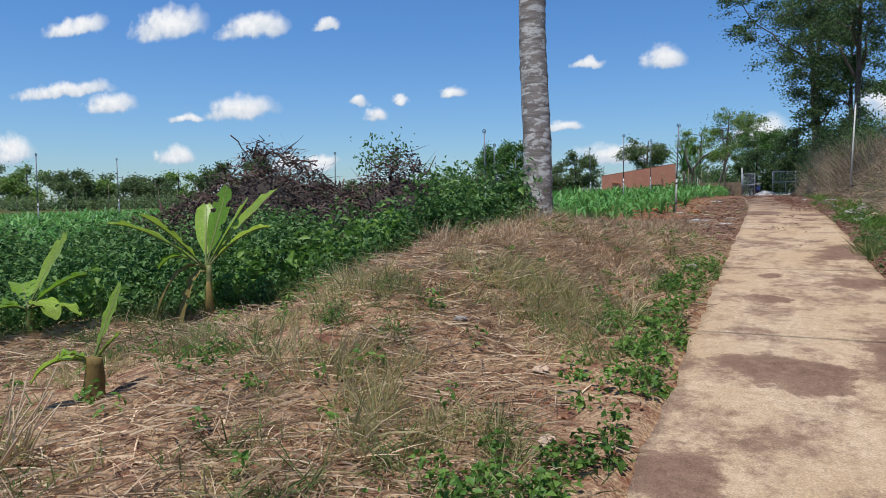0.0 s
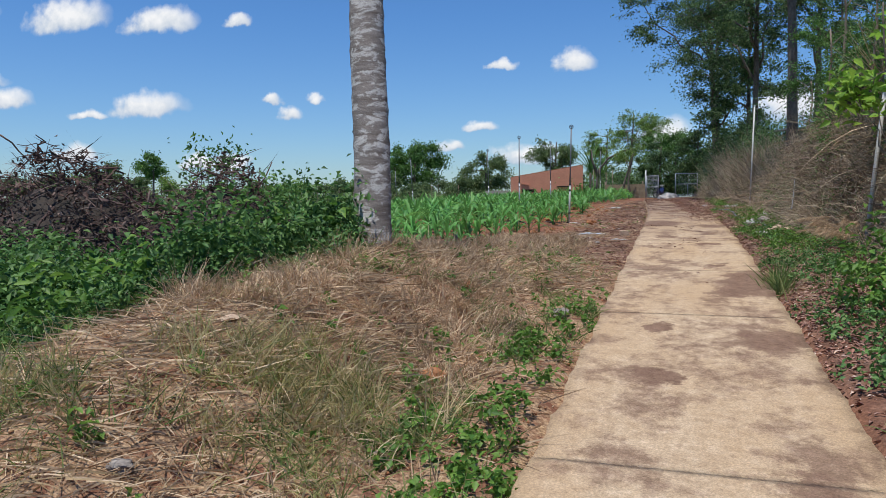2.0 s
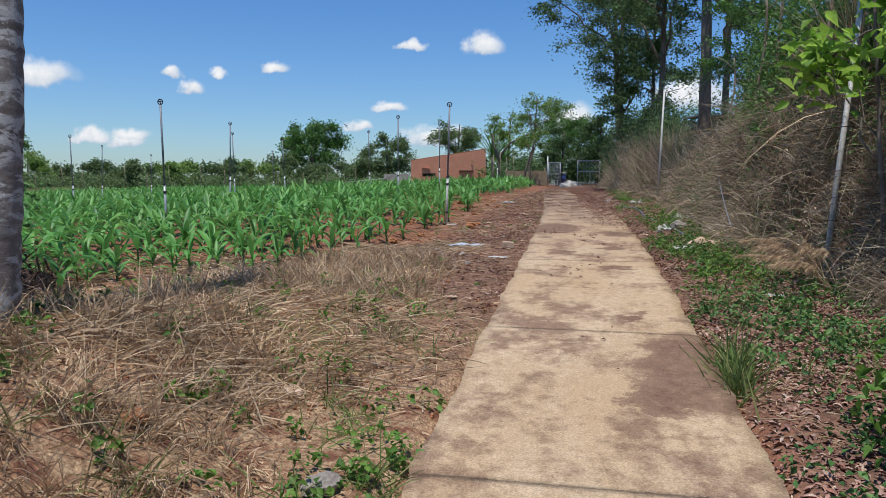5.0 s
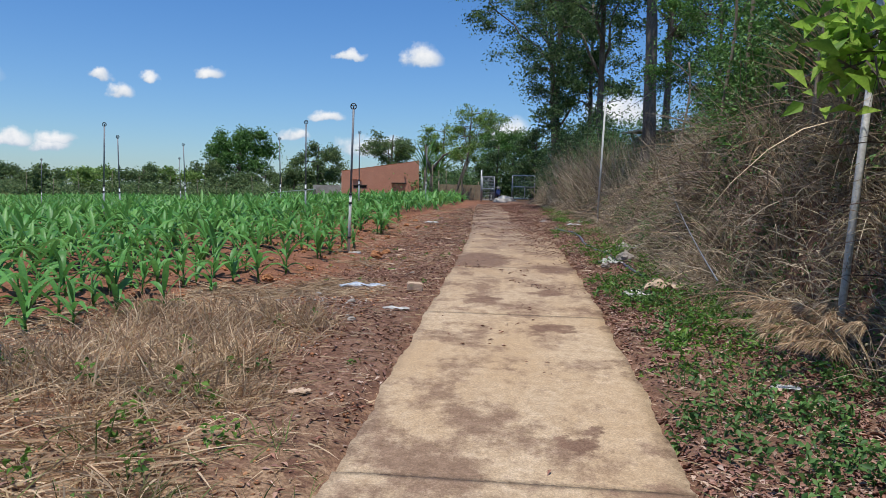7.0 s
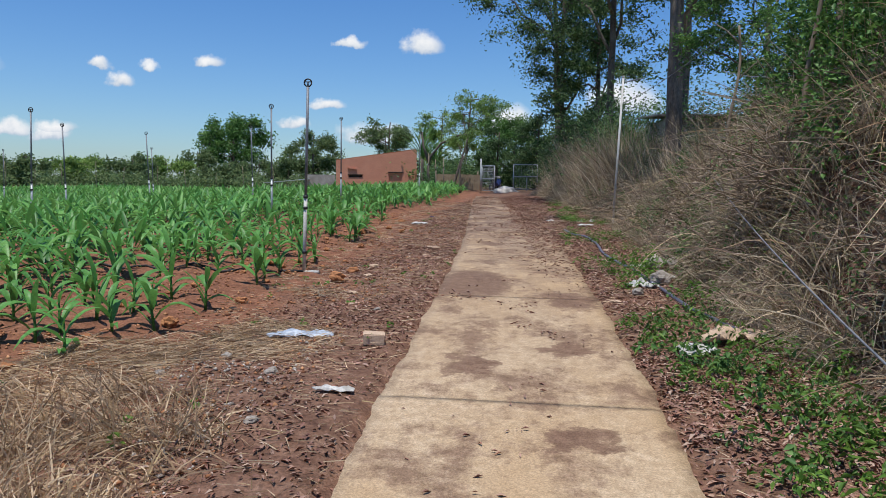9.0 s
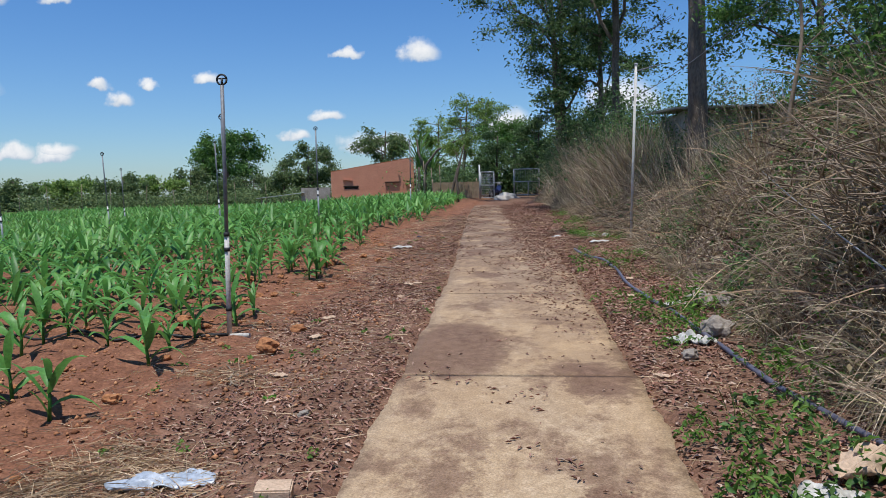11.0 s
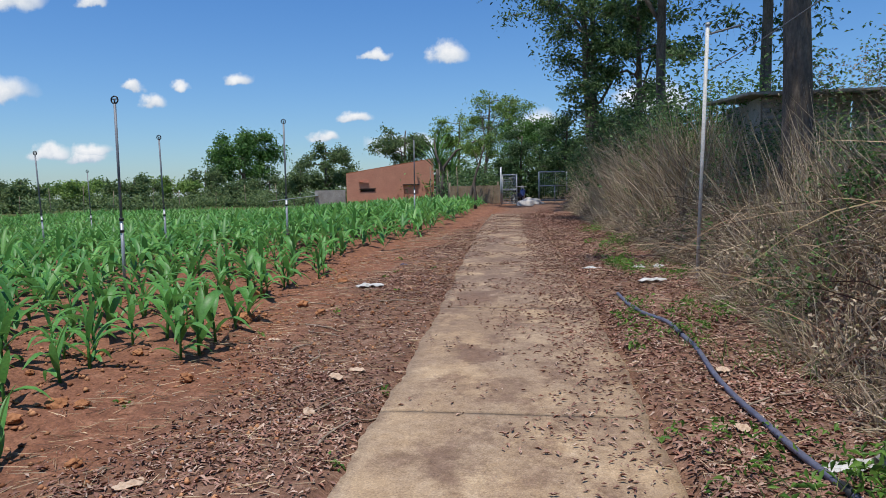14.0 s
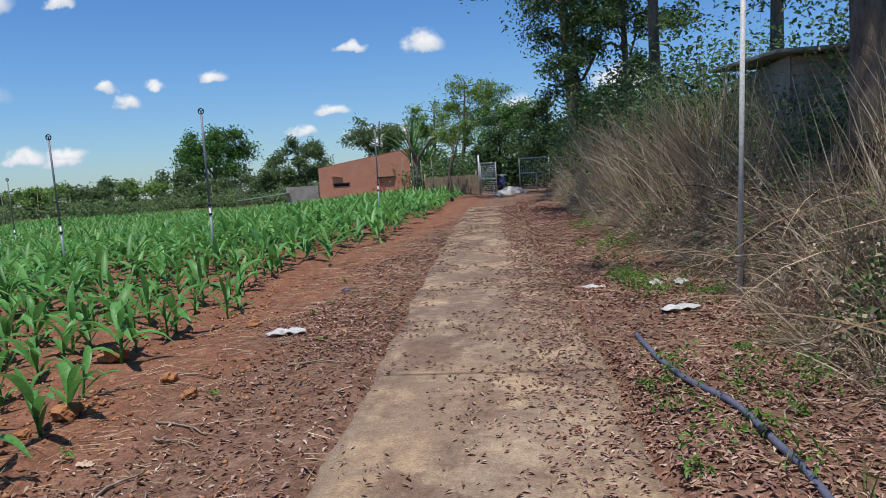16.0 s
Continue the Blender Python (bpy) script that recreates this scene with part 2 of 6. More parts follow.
M_SOIL = make_ground()
M_CONCRETE = make_concrete()
M_STRAW = leafy("straw", [(0.28, 0.165, 0.098), (0.53, 0.375, 0.235), (0.74, 0.58, 0.39), (0.39, 0.255, 0.155), (0.46, 0.345, 0.19)], 0.75, 0.25, 0.2)
M_DRY = leafy("dry_grass", [(0.17, 0.120, 0.085), (0.34, 0.260, 0.185), (0.54, 0.430, 0.31), (0.23, 0.168, 0.122), (0.68, 0.57, 0.42), (0.26, 0.245, 0.12), (0.30, 0.210, 0.148)], 0.85, 0.15, 0.28)
M_WEED = leafy("weed_leaf", [(0.042, 0.105, 0.030), (0.088, 0.200, 0.050), (0.165, 0.285, 0.080)], 0.55, 0.3, 0.3)
M_FRESH = leafy("fresh_leaf", [(0.069, 0.169, 0.027), (0.125, 0.250, 0.044), (0.200, 0.338, 0.062)], 0.5, 0.3, 0.4)
M_LIME = leafy("lime_leaf", [(0.17, 0.34, 0.045), (0.28, 0.46, 0.07), (0.40, 0.58, 0.12)], 0.5, 0.3, 0.55)
M_GRASS = leafy("green_grass", [(0.090, 0.150, 0.045), (0.165, 0.240, 0.068), (0.300, 0.300, 0.120)], 0.6, 0.25, 0.35)
M_CORN = leafy("corn_leaf", [(0.066, 0.205, 0.050), (0.115, 0.315, 0.070), (0.200, 0.43, 0.105)], 0.45, 0.35, 0.35)
M_LITTER = leafy("leaf_litter", [(0.15, 0.072, 0.058), (0.27, 0.140, 0.105), (0.38, 0.235, 0.18), (0.19, 0.095, 0.076), (0.52, 0.39, 0.31), (0.31, 0.145, 0.098), (0.23, 0.120, 0.098)], 0.75, 0.25, 0.0)
M_TREE = leafy("tree_leaf", [(0.045, 0.090, 0.038), (0.090, 0.165, 0.060), (0.18, 0.27, 0.10)], 0.5, 0.3, 0.4)
M_TREE_BROAD = leafy("broad_leaf", [(0.058, 0.135, 0.034), (0.110, 0.235, 0.055), (0.185, 0.330, 0.085)], 0.5, 0.3, 0.3)
M_TREE_LIGHT = leafy("light_leaf", [(0.125, 0.225, 0.050), (0.22, 0.345, 0.085), (0.34, 0.46, 0.14)], 0.5, 0.3, 0.4)
# distant leaves: haze put into the colour, brighter and greyer
M_FIELD = leafy("hazy_field_leaf", [(0.10, 0.165, 0.065), (0.15, 0.225, 0.09), (0.22, 0.28, 0.12), (0.12, 0.19, 0.09)], 0.6, 0.2, 0.4)
M_TWIG = leafy("dead_twig", [(0.06, 0.036, 0.031), (0.11, 0.07, 0.06), (0.22, 0.16, 0.135), (0.09, 0.05, 0.04), (0.15, 0.09, 0.07)], 0.85, 0.2, 0.0)
M_BARK = speckled("bark", (0.085, 0.066, 0.052), (0.21, 0.175, 0.145), 5.0, 40.0, 0.9, 0.15, 0, 0.6, 0.02, (1, 1, 0.35))
M_WALL = speckled("salmon_render", (0.58, 0.255, 0.165), (0.66, 0.31, 0.20), 1.2, 25.0, 0.9, 0.15, 0, 0.15, 0.006)
M_GREY_WALL = speckled("grey_render", (0.26, 0.23, 0.20), (0.45, 0.41, 0.36), 1.5, 20.0, 0.9, 0.15)
M_STEEL = speckled("galvanised_steel", (0.36, 0.37, 0.37), (0.52, 0.53, 0.53), 8.0, 60.0, 0.5, 0.5, 0.5, 0.05)
M_PVC = speckled("pale_pipe", (0.50, 0.48, 0.44), (0.66, 0.64, 0.60), 6.0, 40.0, 0.5, 0.4, 0, 0.05)
M_RISER = speckled("grey_pipe", (0.14, 0.15, 0.17), (0.24, 0.25, 0.27), 6.0, 40.0, 0.5, 0.4, 0, 0.05)
# dark colour of lintels and brick ends; stands in for shade elsewhere
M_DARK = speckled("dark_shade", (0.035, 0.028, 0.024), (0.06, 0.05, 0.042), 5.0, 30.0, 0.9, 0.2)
M_HOSE = speckled("grey_hose", (0.085, 0.085, 0.12), (0.14, 0.14, 0.19), 9.0, 60.0, 0.45, 0.45, 0, 0.08)
M_RUBBER = speckled("black_rubber", (0.018, 0.018, 0.02), (0.03, 0.03, 0.032), 20.0, 80.0, 0.6, 0.4, 0, 0.05)
M_METAL_SHEET = speckled("weathered_sheet", (0.22, 0.185, 0.155), (0.44, 0.39, 0.34), 2.0, 30.0, 0.6, 0.4, 0.3, 0.1)
M_FENCE = speckled("rusty_sheet_fence", (0.24, 0.17, 0.11), (0.38, 0.29, 0.19), 2.5, 25.0, 0.8, 0.25, 0.1, 0.1)
M_PLASTIC = speckled("dirty_white_plastic", (0.33, 0.31, 0.27), (0.62, 0.61, 0.59), 9.0, 50.0, 0.5, 0.4, 0, 0.2)
M_BLUEPLASTIC = speckled("pale_blue_plastic", (0.28, 0.33, 0.40), (0.48, 0.53, 0.60), 9.0, 50.0, 0.4, 0.5, 0, 0.2)
M_STONE = speckled("red_earth_clod", (0.28, 0.12, 0.055), (0.45, 0.21, 0.10), 9.0, 50.0, 0.95, 0.1, 0, 0.6)
M_GREYSTONE = speckled("grey_stone", (0.20, 0.17, 0.145), (0.36, 0.32, 0.28), 9.0, 50.0, 0.9, 0.2, 0, 0.6)
M_BRICK = speckled("pale_brick", (0.48, 0.34, 0.24), (0.60, 0.45, 0.33), 12.0, 70.0, 0.9, 0.2, 0, 0.4)
M_WOOD = speckled("grey_stake", (0.20, 0.15, 0.11), (0.36, 0.29, 0.22), 5.0, 40.0, 0.85, 0.2, 0, 0.3, 0.01, (1, 1, 0.2))
M_SAND = speckled("pale_sand", (0.50, 0.43, 0.36), (0.66, 0.60, 0.53), 4.0, 50.0, 0.95, 0.1, 0, 0.4)
M_ROOF = speckled("pale_roof_sheet", (0.40, 0.44, 0.42), (0.56, 0.60, 0.58), 1.5, 20.0, 0.5, 0.4, 0.2, 0.1)
M_BLUEPAINT = speckled("dark_blue_paint", (0.02, 0.03, 0.10), (0.03, 0.05, 0.15), 5.0, 40.0, 0.3, 0.5, 0, 0.02)

# ---- mesh helpers ----
rng = np.random.default_rng(7)


def part(name, bm, mat, parent=None, label=""):
    """Links a bmesh as one mesh object, under a thing or a part where one is given."""
    me = bpy.data.meshes.new(name)
    bm.to_mesh(me)
    bm.free()
    me.materials.append(mat)
    ob = new(name, me)
    if parent is not None:
        ob.parent = parent
    return tagged(ob, label)


def mesh_part(name, verts, faces, mat, parent=None, label="", smooth=False):
    """The same from an array of points and an array of equal-sided faces."""
    verts, faces = np.asarray(verts, dtype=np.float32), np.asarray(faces, dtype=np.int32)
    me = bpy.data.meshes.new(name)
    n, k = faces.shape
    me.vertices.add(len(verts))
    me.vertices.foreach_set("co", verts.ravel())
    me.loops.add(n * k)
    me.loops.foreach_set("vertex_index", faces.ravel())
    me.polygons.add(n)
    me.polygons.foreach_set("loop_start", np.arange(0, n * k, k, dtype=np.int32))
    if smooth:
        me.polygons.foreach_set("use_smooth", np.ones(n, dtype=bool))
    me.update(calc_edges=True)
    me.materials.append(mat)
    ob = new(name, me)
    if parent is not None:
        ob.parent = parent
    return tagged(ob, label)


def base(name, m, label, category, group="", kind=""):
    ob = new(name)
    ob.matrix_basis = m
    return tagged(ob, label, category, group, kind)


def box(bm, c, s, rot=None, bev=0.0):
    m = Matrix.Translation(c) @ (rot or Matrix.Identity(4)) @ Matrix.Diagonal((*s, 1))
    r = bmesh.ops.create_cube(bm, size=1.0, matrix=m)
    if bev > 0:
        es = list({e for v in r["verts"] for e in v.link_edges})
        bmesh.ops.bevel(bm, geom=es, offset=bev, segments=2, affect="EDGES", clamp_overlap=True)
    return bm


def tube_arrays(pts, rad, sides=8, jag=0.0):
    """A tube along points with a radius at each."""
    pts = np.asarray(pts, float)
    rad = np.broadcast_to(np.asarray(rad, float), (len(pts),))
    d = np.gradient(pts, axis=0)
    d /= np.linalg.norm(d, axis=1)[:, None] + 1e-9
    up = np.where(np.abs(d[:, 2:3]) > 0.9, np.array([[1.0, 0, 0]]), np.array([[0, 0, 1.0]]))
    u = np.cross(d, up)
    u /= np.linalg.norm(u, axis=1)[:, None] + 1e-9
    for i in range(1, len(u)):
        if u[i] @ u[i - 1] < 0:
            u[i] = -u[i]
    w = np.cross(d, u)
    a = np.linspace(0, 2 * np.pi, sides, endpoint=False)
    ring = np.cos(a)[None, :, None] * u[:, None, :] + np.sin(a)[None, :, None] * w[:, None, :]
    r = rad[:, None, None] * np.ones((1, sides, 1))
    if jag:
        r = r * (1 + jag * rng.standard_normal(r.shape))
    v = (pts[:, None, :] + ring * r).reshape(-1, 3)
    i, j = np.meshgrid(np.arange(len(pts) - 1), np.arange(sides), indexing="ij")
    k = (j + 1) % sides
    f = np.stack([i * sides + j, i * sides + k, (i + 1) * sides + k, (i + 1) * sides + j], -1).reshape(-1, 4)
    v = np.vstack([v, pts[:1], pts[-1:]])
    cap0 = np.array([[len(v) - 2, (q + 1) % sides, q, q] for q in range(sides)])
    o = (len(pts) - 1) * sides
    cap1 = np.array([[len(v) - 1, o + q, o + (q + 1) % sides, o + (q + 1) % sides] for q in range(sides)])
    return v, f, np.vstack([cap0, cap1])[:, :3]


def tubes(name, runs, mat, parent=None, label="", sides=8, jag=0.0):
    """One mesh of one or more tubes; runs: (points, radii)."""
    bm = bmesh.new()
    for pts, rad in runs:
        v, f, c = tube_arrays(pts, rad, sides, jag)
        bv = [bm.verts.new(p) for p in v]
        for q in f:
            bm.faces.new([bv[k] for k in q]).smooth = True
        for q in c:
            bm.faces.new([bv[k] for k in q])
    return part(name, bm, mat, parent, label)


def unit(a):
    return a / (np.linalg.norm(a, axis=-1, keepdims=True) + 1e-9)


def blade_arrays(root, lean, length, width, droop, segs=3):
    """Blades of grass: root points, unit start directions, lengths, widths, droop (share of length lost downwards)."""
    n = len(root)
    side = unit(np.cross(lean, np.stack([rng.standard_normal(n), rng.standard_normal(n), np.full(n, 0.3)], -1)))
    vs = []
    s = np.linspace(0, 1, segs + 1)
    for k in s[:-1]:
        c = root + lean * (length * k)[:, None]
        c[:, 2] -= droop * length * k * k
        w = (width * (1 - 0.75 * k))[:, None] * side * 0.5
        vs += [c - w, c + w]
    tip = root + lean * length[:, None]
    tip[:, 2] -= droop * length
    vs.append(tip)
    m = len(vs)
    v = np.stack(vs, 1).reshape(-1, 3)
    tri = []
    for k in range(segs - 1):
        a = 2 * k
        tri += [(a, a + 1, a + 3), (a, a + 3, a + 2)]
    a = 2 * (segs - 1)
    tri.append((a, a + 1, a + 2))
    f = (np.array(tri)[None] + (np.arange(n) * m)[:, None, None]).reshape(-1, 3)
    return v, f


def leaf_arrays(c, size, normal, ratio=0.45, fold=0.18):
    """Small pointed leaves, folded along the midrib: centre points, lengths, facing."""
    n = len(c)
    r = rng.standard_normal((n, 3))
    ax = unit(np.cross(normal, r))
    sd = np.cross(normal, ax)
    L, W = size[:, None] * 0.5, size[:, None] * ratio * 0.5
    up = normal * (size * fold)[:, None]
    v = np.stack([c - ax * L, c - ax * L * 0.1 + sd * W + up, c + ax * L - up * 0.6, c - ax * L * 0.1 - sd * W + up], 1).reshape(-1, 3)
    f = (np.array([(0, 2, 1), (0, 3, 2)])[None] + (np.arange(n) * 4)[:, None, None]).reshape(-1, 3)
    return v, f


def rand_dirs(n, zmin=-1.0, zmax=1.0):
    z = rng.uniform(zmin, zmax, n)
    a = rng.uniform(0, 2 * np.pi, n)
    r = np.sqrt(np.maximum(0, 1 - z * z))
    return np.stack([r * np.cos(a), r * np.sin(a), z], -1)


# ---- the lie of the land ----
ROAD_Y = [-30, -10, 0, 5.9, 11.3, 16.9, 20, 26, 33, 42, 55, 70, 100, 900]
ROAD_Z = [-2.2, -0.72, 0, 0.42, 0.72, 0.96, 1.08, 1.27, 1.44, 1.50, 1.55, 1.60, 1.5, -4.0]
fine_y = np.linspace(-60, 900, 3841)
kern = np.hanning(27) / np.hanning(27).sum()
fine_z = np.convolve(np.pad(np.interp(fine_y, ROAD_Y, ROAD_Z), 13, mode="edge"), kern, "valid")
EDGE_Y = [-30, 3, 8.6, 13.5, 17, 20, 22.2, 24.2, 26, 28.5, 33, 37, 47, 60, 80]
EDGE_L = [-0.55, -0.575, -0.635, -0.70, -0.76, -0.80, -0.87, -0.95, -1.03, -1.22, -1.47, -1.75, -2.25, -2.8, -3.3]
EDGE_R = [1.0, 1.0, 0.98, 0.965, 0.92, 0.84, 0.735, 0.645, 0.55, 0.36, 0.06, -0.20, -0.65, -1.2, -1.7]
fine_l = np.convolve(np.pad(np.interp(fine_y, EDGE_Y, EDGE_L), 13, mode="edge"), kern, "valid")
fine_r = np.convolve(np.pad(np.interp(fine_y, EDGE_Y, EDGE_R), 13, mode="edge"), kern, "valid")


def road_z(y):
    return np.interp(y, fine_y, fine_z)


def road_x(y):
    return np.interp(y, fine_y, (fine_l + fine_r) / 2)


def road_half(y):
    return np.interp(y, fine_y, (fine_r - fine_l) / 2)


def ease(a, b, x):
    t = np.clip((x - a) / (b - a), 0, 1)
    return t * t * (3 - 2 * t)


def bank_foot(y):
    return np.interp(y, [-20, 4, 12, 15, 18, 28, 36, 46, 58], [3.0, 2.9, 2.75, 2.55, 2.05, 2.0, 1.35, 0.8, 0.5])


def lie(x, y):
    """Height of the ground."""
    x, y = np.asarray(x, float), np.asarray(y, float)
    z = road_z(y)
    field = np.interp(y, [-20, 0, 6, 15, 60, 120], [-0.6, 0.05, 0.28, 0.55, 0.78, 1.0])
    z = z + (field - z) * ease(-3.2, -7 - 15 * ease(6, 14, y), x)
    z = z + 0.62 * np.exp(-((y - 8.2) / 3.9) ** 2) * ease(-1.3, -2.8, x) * ease(-5.2, -3.1, x)
    f = bank_foot(y)
    rise = np.interp(y, [-30, 5, 12, 21, 25.5, 34, 60, 100], [1.2, 1.8, 2.2, 1.85, 0.9, 0.95, 1.0, 0.4])
    back = np.interp(y, [20, 24, 34, 40, 50, 80], [1.2, 0.15, 0.15, 1.0, 1.0, 0.0])
    z = z + rise * ease(0, 1.0, x - f) + back * ease(1.0, 9, x - f)
    r = np.hypot(x, y - 20)
    z = z - 4.0 * ease(120, 700, r)
    return z


def rough_lie(x, y):
    """The same with the small unevenness of the soil."""
    x, y = np.asarray(x, float), np.asarray(y, float)
    off = np.abs(x - road_x(y)) - road_half(y)
    amp = ease(0.0, 0.5, off) * ease(60, 25, np.abs(y - 15))
    b = (np.sin(x * 5.1 + 1.7 * np.sin(y * 3.3)) * np.sin(y * 4.3 + 1.3 * np.sin(x * 2.7)) * 0.022
         + np.sin(x * 13.7 + 2 * np.sin(y * 7)) * np.sin(y * 11.9 + 2 * np.sin(x * 8)) * 0.012
         + np.sin(x * 1.3 + y * 0.8) * np.sin(y * 1.1 - x * 0.5) * 0.04)
    rows = 0.03 * np.sin((x + 0.03 * y) * 2 * np.pi / 0.7) * ease(-2.6, -3.4, x) * ease(12, 15, y)
    return lie(x, y) + amp * (b + rows) - 0.075 * ease(0.14, 0.02, off)


def make_ground_sheet():
    def axis(stops):
        out = []
        for (a, b, s) in stops:
            out += list(np.arange(a, b, s))
        return np.array(out + [stops[-1][1]])
    xs = axis([(-900, -200, 70), (-200, -60, 10), (-60, -20, 1.6), (-20, -8, 0.4), (-8, 5, 0.085), (5, 12, 0.4), (12, 60, 3), (60, 900, 70)])
    ys = axis([(-900, -100, 80), (-100, -10, 6), (-10, 0, 0.5), (0, 33, 0.10), (33, 60, 0.4), (60, 130, 3), (130, 900, 55)])
    X, Y = np.meshgrid(xs, ys, indexing="ij")
    Z = rough_lie(X, Y)
    nx, ny = len(xs), len(ys)
    v = np.stack([X, Y, Z], -1).reshape(-1, 3)
    i, j = np.meshgrid(np.arange(nx - 1), np.arange(ny - 1), indexing="ij")
    f = np.stack([i * ny + j, (i + 1) * ny + j, (i + 1) * ny + j + 1, i * ny + j + 1], -1).reshape(-1, 4)
    ob = mesh_part("ground", v, f, M_SOIL, smooth=True)
    tagged(ob, "red tilled soil with dry straw and brown leaf litter", "ground", kind="structure")
    return ob


ground = make_ground_sheet()

# ---- the concrete road, slab by slab ----
JOINTS = [-9.6, -6.4, -3.2, -0.1, 3.0, 6.0, 9.42, 12.1, 15.75, 18.9, 22.05, 25.27, 28.4, 31.6, 34.8, 38.0, 41.2, 44.4]
road = base("road", pose(0, 0, 0), "narrow tan concrete road stained with red earth and leaves", "road", kind="structure")


def make_slab(y0, y1):
    gap = 0.002
    ys = np.linspace(y0 + gap, y1 - gap, 60)
    ts = np.linspace(-1, 1, 15)
    wob_l = 0.012 * np.sin(ys * 3.1) + 0.009 * np.sin(ys * 8.3 + 1) + 0.006 * rng.standard_normal(len(ys))
    wob_r = 0.012 * np.sin(ys * 2.7 + 2) + 0.009 * np.sin(ys * 7.1) + 0.006 * rng.standard_normal(len(ys))
    tilt = rng.uniform(-0.0015, 0.0015)
    rows = []
    for k, y in enumerate(ys):
        a, b = road_x(y) - road_half(y) + wob_l[k], road_x(y) + road_half(y) + wob_r[k]
        x = a + (b - a) * (ts + 1) / 2
        z = road_z(y) + 0.028 + tilt * ts - 0.004 * (np.abs(ts) > 0.99)
        if k in (0, len(ys) - 1):
            z = z - 0.001
        top = np.stack([x, np.full_like(x, y), z], -1)
        low_l, low_r = [x[0] - 0.01, y, z[0] - 0.11], [x[-1] + 0.01, y, z[-1] - 0.11]
        rows.append(np.vstack([[low_l], top, [low_r]]))
    v = np.array(rows)
    m = v.shape[1]
    v = v.reshape(-1, 3)
    i, j = np.meshgrid(np.arange(len(ys) - 1), np.arange(m - 1), indexing="ij")
    f = np.stack([i * m + j, i * m + j + 1, (i + 1) * m + j + 1, (i + 1) * m + j], -1).reshape(-1, 4)
    o = (len(ys) - 1) * m
    first = np.array([[0, m - 1, k + 1, k] for k in range(1, m - 2)])
    last = first[:, ::-1] + o
    allf = np.vstack([f, first, last])
    return mesh_part("slab", v, allf, M_CONCRETE, road)


for y0, y1 in zip(JOINTS[:-1], JOINTS[1:]):
    make_slab(y0, y1)


def on_ground(x, y):
    return float(rough_lie(x, y))


# ---- the house, grey shed and gate at the end ----
def house():
    h = base("house", Matrix.Translation((-18.25, 80.5, 0.5)) @ Matrix.Rotation(math.atan2(1.5, 7.65), 4, "Z"),
             "salmon rendered house with a sloping roofline", "house")
    w, dep, zl, zr = 7.8, 5.0, 3.41, 4.62
    bm = bmesh.new()
    th = 0.2
    # front wall with two low windows cut through
    wins = [(1.22, 2.5, 1.80, 2.0), (5.1, 6.4, 0.6, 2.3)]
    xs = sorted({0, w, *[a for q in wins for a in q[:2]]})

    def top(x):
        return zl + (zr - zl) * x / w
    for a, b in zip(xs[:-1], xs[1:]):
        hole = [q for q in wins if abs(q[0] - a) < 1e-6]
        spans = [(0, None)] if not hole else [(0, hole[0][2]), (hole[0][3], None)]
        for lo, hi in spans:
            za, zb = (top(a), top(b)) if hi is None else (hi, hi)
            q = [bm.verts.new(p) for p in ((a, 0, lo), (b, 0, lo), (b, 0, zb), (a, 0, za), (a, th, lo), (b, th, lo), (b, th, zb), (a, th, za))]
            for ix in ((0, 1, 2, 3), (5, 4, 7, 6), (1, 5, 6, 2), (4, 0, 3, 7), (3, 2, 6, 7), (0, 4, 5, 1)):
                bm.faces.new([q[k] for k in ix])
    part("wall", bm, M_WALL, h)
    bm = bmesh.new()
    for x0, zt in ((0, zl), (w - th, zr)):
        box(bm, (x0 + th / 2, dep / 2 + th, zt / 2), (th, dep, zt))
    box(bm, (w / 2, dep + th, zl / 2), (w, th, zl))
    part("wall", bm, M_WALL, h)
    bm = bmesh.new()
    ang = math.atan2(zr - zl, w)
    box(bm, (w / 2, dep / 2 + 0.1, (zl + zr) / 2 + 0.035), (math.hypot(w, zr - zl) + 0.06, dep + 0.1, 0.06), Matrix.Rotation(-ang, 4, "Y"))
    part("roof", bm, M_STONE, h, "rusty sheet roof")
    for x0, x1, z0, z1 in wins:
        bm = bmesh.new()
        box(bm, ((x0 + x1) / 2, 0.02, z1 + 0.05), (x1 - x0 + 0.16, 0.2, 0.10), None, 0.01)
        part("lintel", bm, M_DARK, h, "dark projecting lintel")
    for n, (x0, x1, z0, z1) in enumerate(wins):
        bm = bmesh.new()
        box(bm, ((x0 + x1) / 2, 0.13, (z0 + z1) / 2), (x1 - x0, 0.05, z1 - z0))
        # first panel is no shutter: its dark colour paints the slot's shade
        part("shutter", bm, M_DARK if n == 0 else M_WALL, h, "closed painted shutter, shade-dark fill in the narrow slot")
    bm = bmesh.new()
    box(bm, (1.55, -0.06, 2.65), (0.9, 0.12, 0.10), Matrix.Rotation(0.12, 4, "Y"), 0.02)
    part("ledge", bm, M_WALL, h, "small sloping ledge")
    # worn brick ends at the right corner
    for k in (0, 2, 4, 6, 7, 8):
        bm = bmesh.new()
        box(bm, (w + 0.10, 0.1, 0.6 + k * 0.36), (0.2, 0.2, 0.18), None, 0.015)
        part("brick", bm, M_DARK, h, "protruding dark brick end")
    g = base("grey_shed", Matrix.Translation((-21.0, 79.9, 0.5)) @ Matrix.Rotation(0.19, 4, "Z"),
             "low grey rendered lean-to beside the house", "shed")
    bm = bmesh.new()
    box(bm, (1.35, 0.15, 1.0), (2.7, 0.25, 2.0), None, 0.02)
